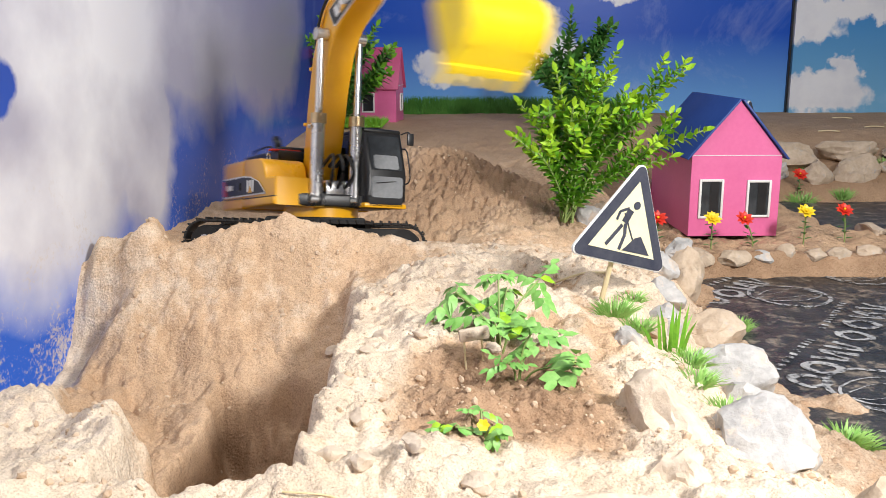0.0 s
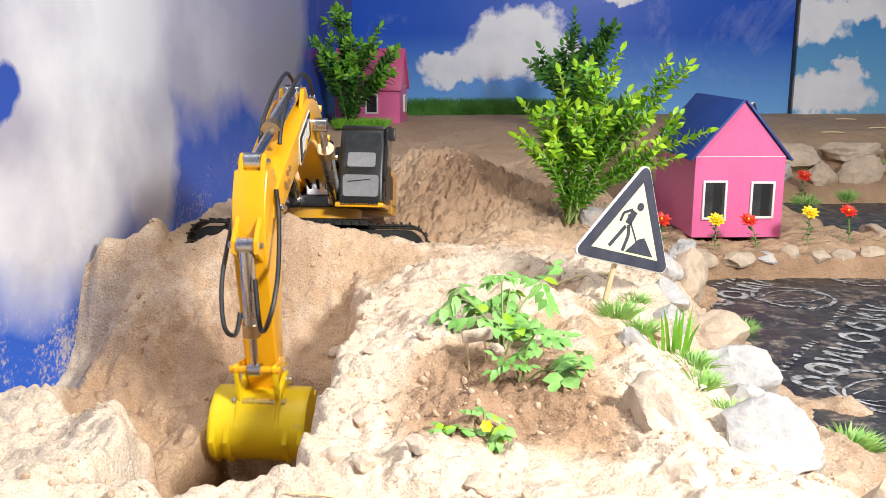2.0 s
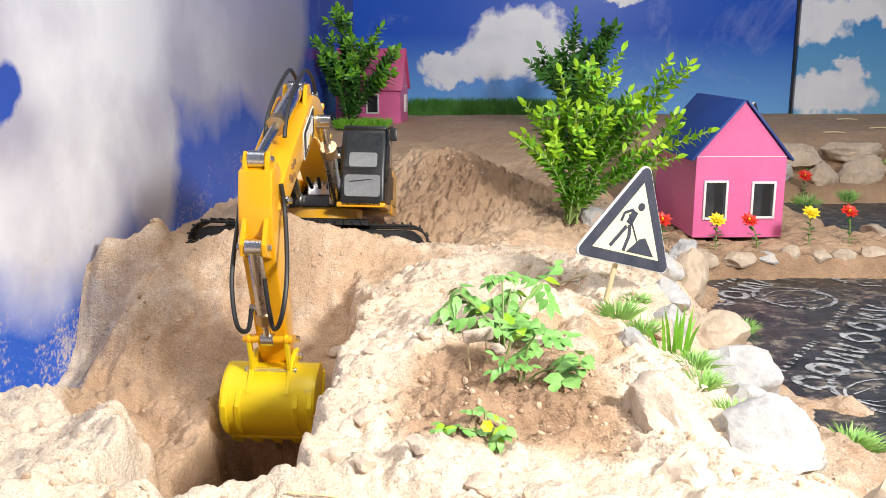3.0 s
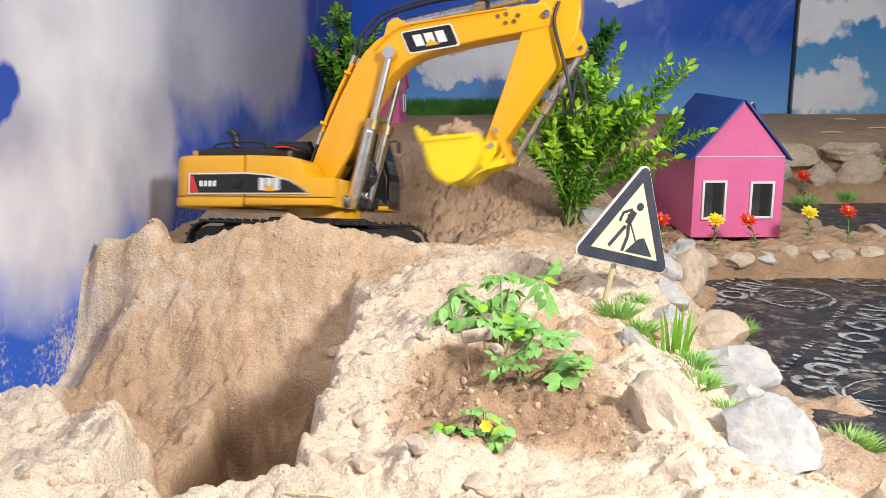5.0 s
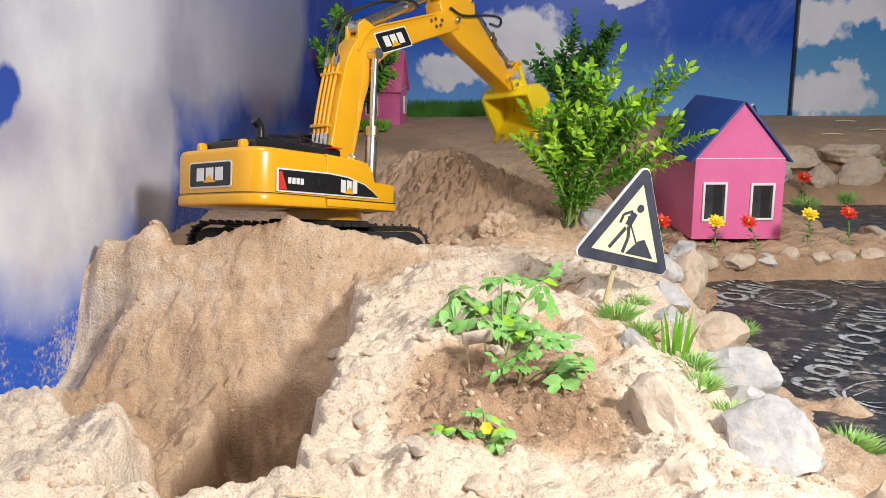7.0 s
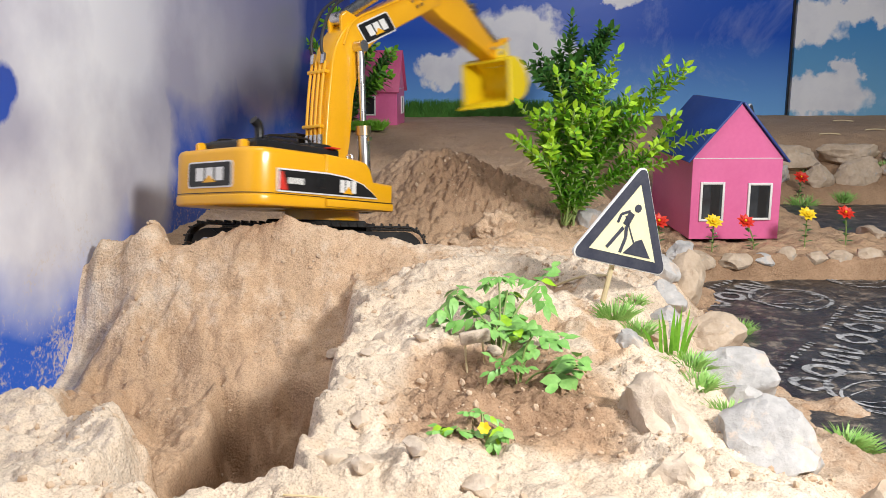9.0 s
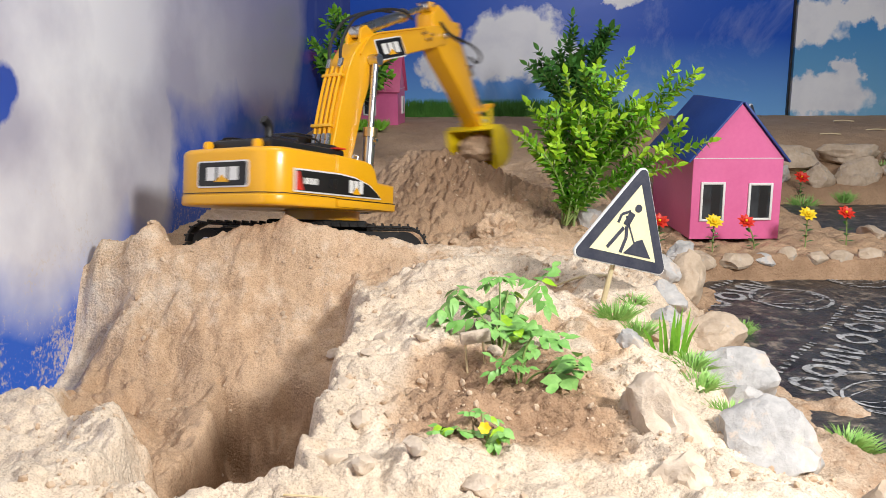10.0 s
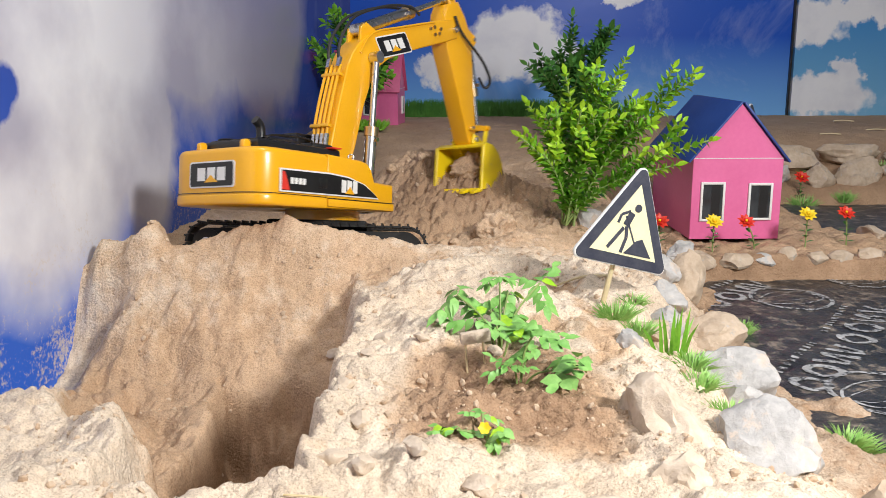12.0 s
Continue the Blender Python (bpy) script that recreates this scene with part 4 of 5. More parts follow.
def arm_poses(t):
    """The pose of every moving part of the digger, in its own space."""
    h, b, s, k = arm_at(t)
    turn = pose(0, 0, 0, 0, 0, h)
    foot = ARM_FOOT
    p = polar(foot, b, BOOM)
    q = polar(p, s, STICK)

    def at(point, angle):
        return turn @ pose(point[0], ARM_Y, point[1], 0, -angle, 0)

    def towards(a, c):
        return math.degrees(math.atan2(c[1] - a[1], c[0] - a[0]))

    out = {"deck": turn, "cab": turn, "boom": at(foot, b), "stick": at(p, s), "bucket": at(q, k)}
    pin = local(foot, b, *BOOM_PIN)
    out["ram_l"] = out["ram_r"] = (at(RAM_FOOT, towards(RAM_FOOT, pin)), at(pin, towards(pin, RAM_FOOT)))
    a, c = local(foot, b, *STICK_RAM_FOOT), local(p, s, *STICK_RAM_END)
    out["ram_s"] = (at(a, towards(a, c)), at(c, towards(c, a)))
    # bucket linkage: crank on the stick, link to the bucket, joined on the outer side
    base, ear = local(p, s, *CRANK_BASE), local(q, k, *BUCKET_EAR)
    gap = min(max(math.dist(base, ear), 0.006), 0.1)
    r0, r1 = 0.052, 0.049
    x = (gap * gap + r0 * r0 - r1 * r1) / (2 * gap)
    y = math.sqrt(max(r0 * r0 - x * x, 0))
    joint = local(base, towards(base, ear), x, y)
    out["crank"], out["link"] = at(base, towards(base, joint)), at(joint, towards(joint, ear))
    a = local(p, s, *BUCKET_RAM_FOOT)
    out["ram_b"] = (at(a, towards(a, joint)), at(joint, towards(joint, a)))
    return out


DIGGER = build_digger()


# ---------------------------------------------------------------- houses
def house_front(w, h, rise):
    return [(-w / 2, 0), (w / 2, 0), (w / 2, h), (0, h + rise), (-w / 2, h)]


def house_window(root, m, w, h):
    win = part("window", plate(rounded(w, h, 0.001, 1), 0.002), DARK_GLASS, root, "dark window with white frame", m)
    t = 0.0045
    for x in (-w / 2, w / 2):
        part("frame", box((t, 0.005, h + t), (x, -0.0015, 0), None, 0.0008), WHITE, win)
    for z in (-h / 2, h / 2):
        part("frame", box((w - t, 0.005, t), (0, -0.0015, z), None, 0.0008), WHITE, win)
    part("pane_shade", box((w * 0.4, 0.0012, h - t), (w * 0.14, -0.0018, 0)), BLACK, win)


def toy_house(m, label, w, depth, h, rise, roof_mat, roof_over, windows):
    root = thing("toy_house", m, label, "house", "toy houses")
    t = 0.004
    front = house_front(w, h, rise)
    part("front_wall", profile(front, t / 2, 0.0006, 1, 0), PINK, root, "pink board gable wall")
    part("back_wall", profile(front, t / 2, 0.0006, 1, depth), PINK, root)
    for x in (-w / 2 + t / 2, w / 2 - t / 2):
        part("side_wall", box((t, depth - t, h), (x, depth / 2, h / 2)), PINK, root)
    part("seam", box((w - 0.002, 0.0008, 0.0012), (0, -0.0022, h)), WHITE, root)
    slope = math.atan2(rise, w / 2)
    length = math.hypot(rise, w / 2) + roof_over
    for s in (-1, 1):
        c = Vector((s * (w / 4 + math.cos(slope) * roof_over / 2), depth / 2, h + rise / 2 - math.sin(slope) * roof_over / 2)) + Vector((s * math.sin(slope), 0, math.cos(slope))) * 0.0035
        part("roof_panel", box((length, depth + 0.02, 0.004), c, pose(0, 0, 0, 0, math.degrees(slope) * s, 0), 0.001), roof_mat, root, "painted board roof panel")
    for mm, ww, hh in windows:
        house_window(root, mm, ww, hh)
    return root


def build_houses():
    w = 0.175
    front = [(pose(-0.047, -0.0025, 0.074), 0.043, 0.072), (pose(0.046, -0.0025, 0.074), 0.043, 0.068)]
    toy_house(pose(0.572, 1.733, -0.036, 0, 0, 1.5), "pink board house with blue gable roof and white windows", w, 0.285, 0.158, 0.104, ROOF_BLUE, 0.012, front)
    side = [(pose(-w / 2 - 0.0005, 0.215, 0.055, 0, 0, -90), 0.034, 0.05), (pose(-w / 2 - 0.0005, 0.06, 0.055, 0, 0, -90), 0.034, 0.05)]
    gable = [(pose(0.02, -0.0025, 0.06), 0.034, 0.05)]
    toy_house(pose(-0.128, 2.90, 0.098, 0, 0, 84), "pink board house with pink roof, half behind a plant", 0.155, 0.2, 0.112, 0.115, ROOF_PINK, 0.014, [(pose(-0.0785, 0.085, 0.062, 0, 0, -90), 0.036, 0.056)] + gable)


ROOF_PINK = material("dark_pink_roof_board", (0.50, 0.07, 0.18), (0.60, 0.10, 0.24), 0.5, 0.0, 9, 140, 0.1, 0.0006)
build_houses()


# ---------------------------------------------------------------- plants
class Leaves:
    """Collects leaf blades as plain lists, to make one mesh in the end."""

    def __init__(self):
        self.v, self.f = [], []

    def leaf(self, at, along, up, length, width, fold=0.25, droop=0.15):
        side = along.cross(up).normalized()
        n = len(self.v)
        for a, b in ((0, 0), (0.3, 0.85), (0.62, 0.9), (1, 0)):
            c = at + along * (length * a) - up * (length * droop * a * a)
            if b == 0:
                self.v.append(c)
            else:
                self.v += [c + side * (width / 2 * b) + up * (fold * width * 0.5), c, c - side * (width / 2 * b) + up * (fold * width * 0.5)]
        a = n
        self.f += [(a, a + 2, a + 1), (a, a + 3, a + 2), (a + 1, a + 2, a + 5, a + 4), (a + 2, a + 3, a + 6, a + 5), (a + 4, a + 5, a + 7), (a + 5, a + 6, a + 7)]

    def blade(self, base, tip, width, bend):
        d = tip - base
        side = d.cross(Vector((0.3, 0.8, 0.2))).normalized() * width / 2
        mid = base + d * 0.55 + bend
        n = len(self.v)
        self.v += [base + side, base - side, mid + side * 0.7, mid - side * 0.7, tip]
        self.f += [(n, n + 1, n + 3, n + 2), (n + 2, n + 3, n + 4)]

    def mesh(self, name, mat):
        me = bpy.data.meshes.new(name)
        me.from_pydata([tuple(v) for v in self.v], [], self.f)
        me.materials.append(mat)
        me.shade_smooth()
        return me


def child(name, me, parent, label=""):
    ob = new(name, me)
    ob.parent = parent
    if label:
        ob["label"] = label
    return ob


def branch_points(tip, rng, n=9):
    tip = Vector(tip)
    base = Vector((rng.uniform(-0.012, 0.012), rng.uniform(-0.012, 0.012), 0))
    knee = base + Vector((tip.x * 0.22, tip.y * 0.22, tip.z * 0.62))
    out = []
    for k in range(n):
        t = k / (n - 1)
        out.append(base * (1 - t) ** 2 + knee * 2 * t * (1 - t) + tip * t * t)
    return out


def leafy_branch(points, dark, light, rng, leaf, start=0.12, spacing=0.0082):
    """Pairs of leaves along a branch, the young ones at the tip paler."""
    total = sum((b - a).length for a, b in zip(points, points[1:]))
    run, turn = total * start, rng.uniform(0, 3)
    while run < total:
        left, i = run, 0
        while i < len(points) - 2 and left > (points[i + 1] - points[i]).length:
            left -= (points[i + 1] - points[i]).length
            i += 1
        d = (points[i + 1] - points[i]).normalized()
        c = points[i] + d * left
        s = d.cross(Vector((0.1, 0.2, 1))).normalized()
        u = d.cross(s)
        turn += 1.57 + rng.uniform(-0.3, 0.3)
        part_done = run / total
        bag = light if part_done > rng.uniform(0.5, 0.95) else dark
        for k in (0, math.pi):
            out = s * math.cos(turn + k) + u * math.sin(turn + k)
            along = (d * rng.uniform(0.55, 0.95) + out).normalized()
            length = leaf * rng.uniform(0.75, 1.15) * (1.0 if part_done < 0.9 else 0.75)
            bag.leaf(c, along, (d - along * d.dot(along)).normalized(), length, length * rng.uniform(0.48, 0.60), 0.3, rng.uniform(0, 0.25))
        run += spacing * rng.uniform(0.8, 1.2)
    bag = light
    bag.leaf(points[-1], (points[-1] - points[-2]).normalized(), Vector((0.2, 0.9, 0.3)).normalized(), leaf, leaf * 0.45)


def shrub(m, tips, seed, mats, label, leaf=0.021, sprigs=3):
    rng = random.Random(seed)
    root = thing("artificial_shrub", m, label, "plant", "artificial shrubs")
    dark, light = Leaves(), Leaves()
    for tip in tips:
        pts = branch_points(tip, rng)
        part("stem", tube(pts, 0.0017, 6, 2), STEM, root)
        leafy_branch(pts, dark, light, rng, leaf)
        for k in range(sprigs):
            a = pts[rng.choice((3, 4, 5, 6))]
            b = a + Vector((tip[0] * 0.22 + rng.uniform(-0.035, 0.035), rng.uniform(-0.05, 0.04), rng.uniform(0.03, 0.075)))
            side = [a, a * 0.5 + b * 0.5 + Vector((0, 0, 0.006)), b]
            part("sprig", tube(side, 0.0011, 5, 2), STEM, root)
            leafy_branch(side, dark, light, rng, leaf * 0.9, 0.2)
    child("crown", dark.mesh("crown", mats[0]), root, "dense green leaves in pairs")
    child("young_leaves", light.mesh("young_leaves", mats[1]), root, "paler leaves at the branch tips")
    return root


SHRUB = shrub(pose(0.234, 1.625, 0.012), [(0.074, -0.02, 0.306), (-0.028, 0.0, 0.268), (-0.1, 0.0, 0.155), (-0.088, 0.02, 0.212), (0.20, 0.0, 0.272), (0.232, -0.02, 0.168), (0.178, -0.02, 0.122),
               (0.023, 0.02, 0.27), (0.118, 0.02, 0.232), (-0.06, -0.03, 0.13), (0.05, -0.04, 0.2), (0.1, 0.03, 0.19), (0.0, -0.03, 0.21), (0.145, 0.03, 0.20), (-0.04, 0.03, 0.20)], 4,
              (LEAF, LEAF_LIGHT), "bright green plastic shrub planted in the sand", 0.0235, 5)
shrub(pose(0.36, 2.55, 0.085), [(0.0, 0, 0.33), (-0.09, 0, 0.24), (0.08, 0, 0.27), (0.12, 0.02, 0.29), (-0.12, 0, 0.20), (0.03, 0.03, 0.25), (0.06, 0, 0.2), (-0.04, 0.02, 0.22)], 8,
      (LEAF_DARK, LEAF_DARK), "dark green plastic shrub before the sky wall", 0.030, 6)
shrub(pose(-0.275, 2.72, 0.095), [(-0.03, 0, 0.34), (0.0, 0, 0.27), (0.09, -0.02, 0.29), (0.13, -0.03, 0.20), (-0.09, 0, 0.25), (0.04, -0.03, 0.22), (-0.07, 0, 0.18), (0.12, 0, 0.15), (-0.02, 0.02, 0.23)], 12,
      (LEAF_DARK, LEAF), "green plastic shrub beside the far pink house", 0.030, 7)


def grass_tuft(m, radius, height, count, seed, mat, label, width=0.0017, splay=1.0):
    rng = random.Random(seed)
    bag = Leaves()
    for k in range(count):
        a, r = rng.uniform(0, 6.283), radius * math.sqrt(rng.random()) * 0.45
        lean = rng.uniform(0.15, 1.0) * splay * radius
        h = height * rng.uniform(0.55, 1.0) * (1 - 0.35 * lean / max(radius, 1e-6))
        base = Vector((r * math.cos(a), r * math.sin(a), -0.004))
        tip = base + Vector((lean * math.cos(a + rng.uniform(-0.5, 0.5)), lean * math.sin(a + rng.uniform(-0.5, 0.5)), h))
        bag.blade(base, tip, width, Vector((0, 0, h * 0.13)))
    ob = new("grass_tuft", bag.mesh("grass_tuft", mat))
    ob.matrix_basis = m
    return tagged(ob, label, "grass tuft", "grass tufts", "")


def on_ground(x, y, lift=0.0, turn=0.0):
    return pose(x, y, spot(x, y) + lift, 0, 0, turn)


for i, (x, y, r, h, n) in enumerate([(0.205, 1.02, 0.030, 0.032, 90), (0.24, 1.09, 0.02, 0.02, 50), (0.225, 0.98, 0.024, 0.026, 60), (0.262, 0.90, 0.028, 0.022, 70), (0.255, 0.845, 0.028, 0.022, 70), (0.268, 0.79, 0.024, 0.022, 60),
                                     (0.425, 1.235, 0.026, 0.032, 80), (0.405, 0.84, 0.03, 0.022, 80), (0.425, 0.85, 0.026, 0.022, 60), (0.92, 2.27, 0.04, 0.05, 90), (1.03, 2.28, 0.03, 0.04, 70), (0.99, 2.42, 0.04, 0.02, 60), (1.2, 2.44, 0.05, 0.03, 60), (1.17, 2.2, 0.05, 0.03, 60)]):
    grass_tuft(on_ground(x, y), r, h, int(n * 1.8), 40 + i, TURF, "bright green plastic grass tuft stuck between stones")
grass_tuft(on_ground(0.248, 0.93), 0.03, 0.075, 12, 77, LEAF, "tall green plastic grass blades among rocks", 0.0048, 0.9)


def turf_strip(name, x0, x1, y0, y1, height, count, seed, label, mat=None):
    rng = random.Random(seed)
    bag = Leaves()
    for k in range(count):
        x, y = rng.uniform(x0, x1), rng.uniform(y0, y1)
        z = 0.098
        h = height * rng.uniform(0.4, 1.08)
        bag.blade(Vector((x, y, z)), Vector((x + rng.uniform(-0.026, 0.026), y + rng.uniform(-0.02, 0.02), z + h)), 0.004, Vector((rng.uniform(-0.004, 0.004), 0, 0)))
    ob = new(name, bag.mesh(name, mat or LEAF_DARK))
    return tagged(ob, label, "hedge", kind="stuff")


turf_strip("turf_hedge", -0.125, 0.62, 3.21, 3.27, 0.062, 5200, 3, "dark green plastic turf along the sky wall")
turf_strip("turf_patch", -0.32, -0.17, 2.66, 2.76, 0.03, 900, 5, "short green turf under the far shrub", LEAF)


def flower(m, seed, petal, label, height=0.045, bloom=0.018, lean=0.0):
    rng = random.Random(seed)
    root = thing("artificial_flower", m, label, "flower", "artificial flowers")
    top = Vector((lean, 0, height))
    part("stem", tube([(0, 0, -0.006), (lean * 0.3, 0, height * 0.5), top], 0.0013, 6, 3), STEM, root)
    bag = Leaves()
    for k in range(5):
        c = top * (0.12 + 0.17 * k)
        for s in (0, math.pi):
            a = k * 1.57 + s + rng.uniform(-0.3, 0.3)
            d = Vector((math.cos(a), math.sin(a), rng.uniform(0.2, 0.7))).normalized()
            bag.leaf(c, d, Vector((0, 0, 1)), 0.016, 0.009)
    child("leaf_set", bag.mesh("leaf_set", LEAF_DARK), root)
    petals = Leaves()
    for ring, (n, tilt, size) in enumerate(((9, 0.25, 1.0), (7, 0.7, 0.8), (5, 1.6, 0.5))):
        for k in range(n):
            a = 6.283 * k / n + ring * 0.4 + rng.uniform(-0.15, 0.15)
            d = Vector((math.cos(a), math.sin(a), tilt)).normalized()
            d = Matrix.Rotation(radians(40), 3, "X") @ d
            petals.leaf(top, d, Matrix.Rotation(radians(40), 3, "X") @ Vector((0, 0, 1)), bloom * size, bloom * 0.5 * size, 0.1, 0.1)
    child("bloom", petals.mesh("bloom", petal), root, "bright artificial petals")
    part("bloom_centre", rod(top, top + Vector((0, -0.003, 0.004)), 0.003, 0.002, 8), PETAL_YELLOW, root)
    return root


flower(on_ground(0.492, 1.60), 1, PETAL_YELLOW, "yellow artificial flower before the pink house", 0.056, 0.018)
flower(on_ground(0.578, 1.625), 2, PETAL_RED, "red artificial flower leaning before the pink house", 0.054, 0.018, -0.02)
flower(on_ground(0.672, 1.63), 3, PETAL_YELLOW, "yellow artificial flower by the pond edge", 0.060, 0.018)
flower(on_ground(0.766, 1.67), 4, PETAL_RED, "red artificial flower by the pond edge", 0.062, 0.018, -0.006)
flower(on_ground(0.398, 1.62), 5, PETAL_RED, "red artificial flower among bank rocks", 0.044, 0.020)
flower(on_ground(0.92, 2.29), 6, PETAL_RED, "orange red artificial flower before the stone wall", 0.055, 0.022)


def seedling(m, seed, sprays, label):
    """A young real plant: thin stalks with feather leaves."""
    rng = random.Random(seed)
    root = thing("seedling", m, label, "plant", "seedlings")
    bag, pale = Leaves(), Leaves()
    for x, y, z, size in sprays:
        tip = Vector((x, y, z))
        pts = [Vector((x * 0.1, y * 0.1, -0.004)), Vector((x * 0.35, y * 0.35, z * 0.6)), tip]
        part("stalk", tube(pts, 0.0011, 5, 4), STEM, root)
        for spray in range(3):
            a = rng.uniform(0, 6.28)
            d = Vector((math.cos(a), math.sin(a) * 0.7, rng.uniform(-0.7, 0.6))).normalized()
            s = d.cross(Vector((0, 0, 1))).normalized()
            for k in range(3):
                c = tip + d * size * (0.2 + 0.5 * k)
                for sgn in (-1, 1):
                    (pale if rng.random() < 0.07 else bag).leaf(c, (d * 0.7 + s * sgn + Vector((0, 0, rng.uniform(-0.5, 0.3)))).normalized(), Vector((rng.uniform(-0.4, 0.4), rng.uniform(-0.9, 0), 1)).normalized(), size * rng.uniform(0.7, 1.1), size * 0.62, 0.2, rng.uniform(0.2, 0.7))
            bag.leaf(tip + d * size * 1.5, d, Vector((0, -0.3, 1)).normalized(), size, size * 0.5)
    child("foliage", bag.mesh("foliage", LEAF_SEEDLING), root, "soft green feather leaves")
    child("pale_leaves", pale.mesh("pale_leaves", LEAF_LIGHT), root, "yellow green leaves")
    return root


LEAF_SEEDLING = material("seedling_leaf", (0.13, 0.36, 0.06), (0.30, 0.55, 0.15), 0.5, 0.0, 30, 200, 0.1, 0.0005)
seedling(on_ground(0.062, 0.90), 3, [(-0.045, 0.03, 0.058, 0.019), (-0.01, 0.02, 0.045, 0.018), (0.045, 0.05, 0.066, 0.019), (0.03, 0.0, 0.030, 0.019), (0.0, 0.03, 0.078, 0.012), (-0.025, 0.01, 0.038, 0.018), (0.01, 0.04, 0.058, 0.018)], "green seedling with feather leaves in damp soil")
seedling(on_ground(0.075, 0.83), 5, [(0.015, 0.0, 0.050, 0.019), (0.055, -0.01, 0.018, 0.022), (-0.01, -0.01, 0.02, 0.012), (0.02, 0.02, 0.03, 0.018)], "small green seedling with drooping leaves")
seedling(on_ground(0.035, 0.705), 9, [(-0.022, 0.0, 0.008, 0.012), (0.018, 0.0, 0.010, 0.012), (0.0, 0.01, 0.018, 0.009)], "tiny seedling with a yellow bloom")
bloom = Leaves()
for k in range(6):
    a = k * 1.047
    bloom.leaf(Vector((0, 0, 0)), Vector((math.cos(a), math.sin(a), 0.5)).normalized(), Vector((0, 0, 1)), 0.0065, 0.006, 0.1, 0.0)
ob = new("fallen_bloom", bloom.mesh("fallen_bloom", PETAL_YELLOW))
ob.matrix_basis = on_ground(0.036, 0.702, 0.012) @ pose(0, 0, 0, 50)
tagged(ob, "yellow flower head lying on damp soil", "flower")


# ---------------------------------------------------------------- the warning sign
def warning_sign(at, label, lift=0.0):
    root = thing("warning_sign", at, label, "sign", "warning signs")
    part("post", rod((0, 0.004, 0), (0, 0.004, 0.085 + lift), 0.0036, 0.0032, 8), BAMBOO, root, "pale wooden stick")
    m = pose(0.006, 0, 0.105 + lift, -6, 5, 24) @ Matrix.Scale(1.06, 4)
    def tri(side, r):
        h = side * math.sqrt(3) / 2
        corners = [(-side / 2, -h / 3), (side / 2, -h / 3), (0, 2 * h / 3)]
        out = []
        for i, (x, z) in enumerate(corners):
            k = (1 - 2 * r / h)
            for a in range(-60, 61, 30):
                base = math.atan2(z, x) + radians(a)
                out.append((x * k + r * math.cos(base) * 0.95, z * k + r * math.sin(base) * 0.95))
        return out
    part("board", profile(tri(0.134, 0.008), 0.002, 0.0005, 1, 0.0), WHITE, root, "pale board edge", m)
    part("border", profile(tri(0.130, 0.007), 0.0006, 0, 1, -0.0024), SIGN_DARK, root, "chipped dark border", m)
    part("field", profile([(-0.0475, -0.0274), (0.0475, -0.0274), (0, 0.0548)], 0.0006, 0, 1, -0.0034), SIGN_FACE, root, "cream field", m)
    def bar(a, b, w):
        d = (Vector(b) - Vector(a)).normalized()
        n = Vector((-d.y, d.x)) * w / 2
        return [(a[0] + n.x, a[1] + n.y), (a[0] - n.x, a[1] - n.y), (b[0] - n.x, b[1] - n.y), (b[0] + n.x, b[1] + n.y)]
    marks = [bar((-0.0023, 0.0218), (-0.0072, 0.0066), 0.0085), bar((-0.0094, 0.0034), (-0.0254, -0.0222), 0.0042), bar((-0.0057, 0.0055), (-0.0028, -0.0070), 0.0042), bar((-0.0028, -0.0070), (-0.0057, -0.0247), 0.004), bar((-0.0056, 0.0232), (-0.0168, 0.0175), 0.003), bar((-0.0168, 0.0175), (-0.0187, 0.0076), 0.003), bar((-0.0099, 0.0167), (0.0105, -0.0115), 0.0016),
             [(-0.0012, -0.0249), (0.0386, -0.0246), (0.0204, -0.0051), (0.0127, -0.0083)], [(0.0042 + 0.0048 * math.cos(k * 0.628), 0.0282 + 0.0048 * math.sin(k * 0.628)) for k in range(10)]]
    for k in marks:
        part("pictogram_shape", profile(k, 0.0005, 0, 1, -0.0043), SIGN_DARK, root, "", m)


warning_sign(pose(0.197, 1.07, spot(0.197, 1.07) - 0.012) @ pose(0, 0, 0, 0, 12, 0), "triangular road works sign on a thin stick")
warning_sign(pose(0.705, 2.08, spot(0.705, 2.08) - 0.012, 0, 0, 20), "triangular road works sign behind the pink house", 0.068)


# ---------------------------------------------------------------- rocks
def rock_mesh(size, seed, mat, facets=9, detail=3, rough=0.14):
    rng = random.Random(seed)
    bm = bmesh.new()
    bmesh.ops.create_icosphere(bm, subdivisions=detail, radius=1.0)
    planes = []
    for k in range(facets):
        planes.append((Vector((rng.uniform(-1, 1), rng.uniform(-1, 1), rng.uniform(-0.7, 1))).normalized(), rng.uniform(0.55, 0.86)))
    shift = Vector((seed * 3.1, seed * 1.7, 0))
    for v in bm.verts:
        p = v.co.copy()
        for n, d in planes:
            e = p.dot(n) - d
            if e > 0:
                p -= n * e * 0.93
        p += v.co.normalized() * (noise.fractal(p * 1.6 + shift, 0.8, 2.0, 3) * rough + noise.fractal(p * 6 + shift, 0.8, 2.0, 2) * rough * 0.3)
        v.co = Vector((p.x * size[0], p.y * size[1], p.z * size[2]))
    return mesh_from("rock", bm, mat, 28)


def rock(x, y, z, size, seed, mat, turn=0.0, label="pale grey limestone rock bedded in the sand bank", name="rock", group="bank rocks", detail=4):
    ob = new(name, rock_mesh(size, seed, mat, 15, detail))
    ob.matrix_basis = pose(x, y, z, 0, 0, turn)
    return tagged(ob, label, "rock", group)


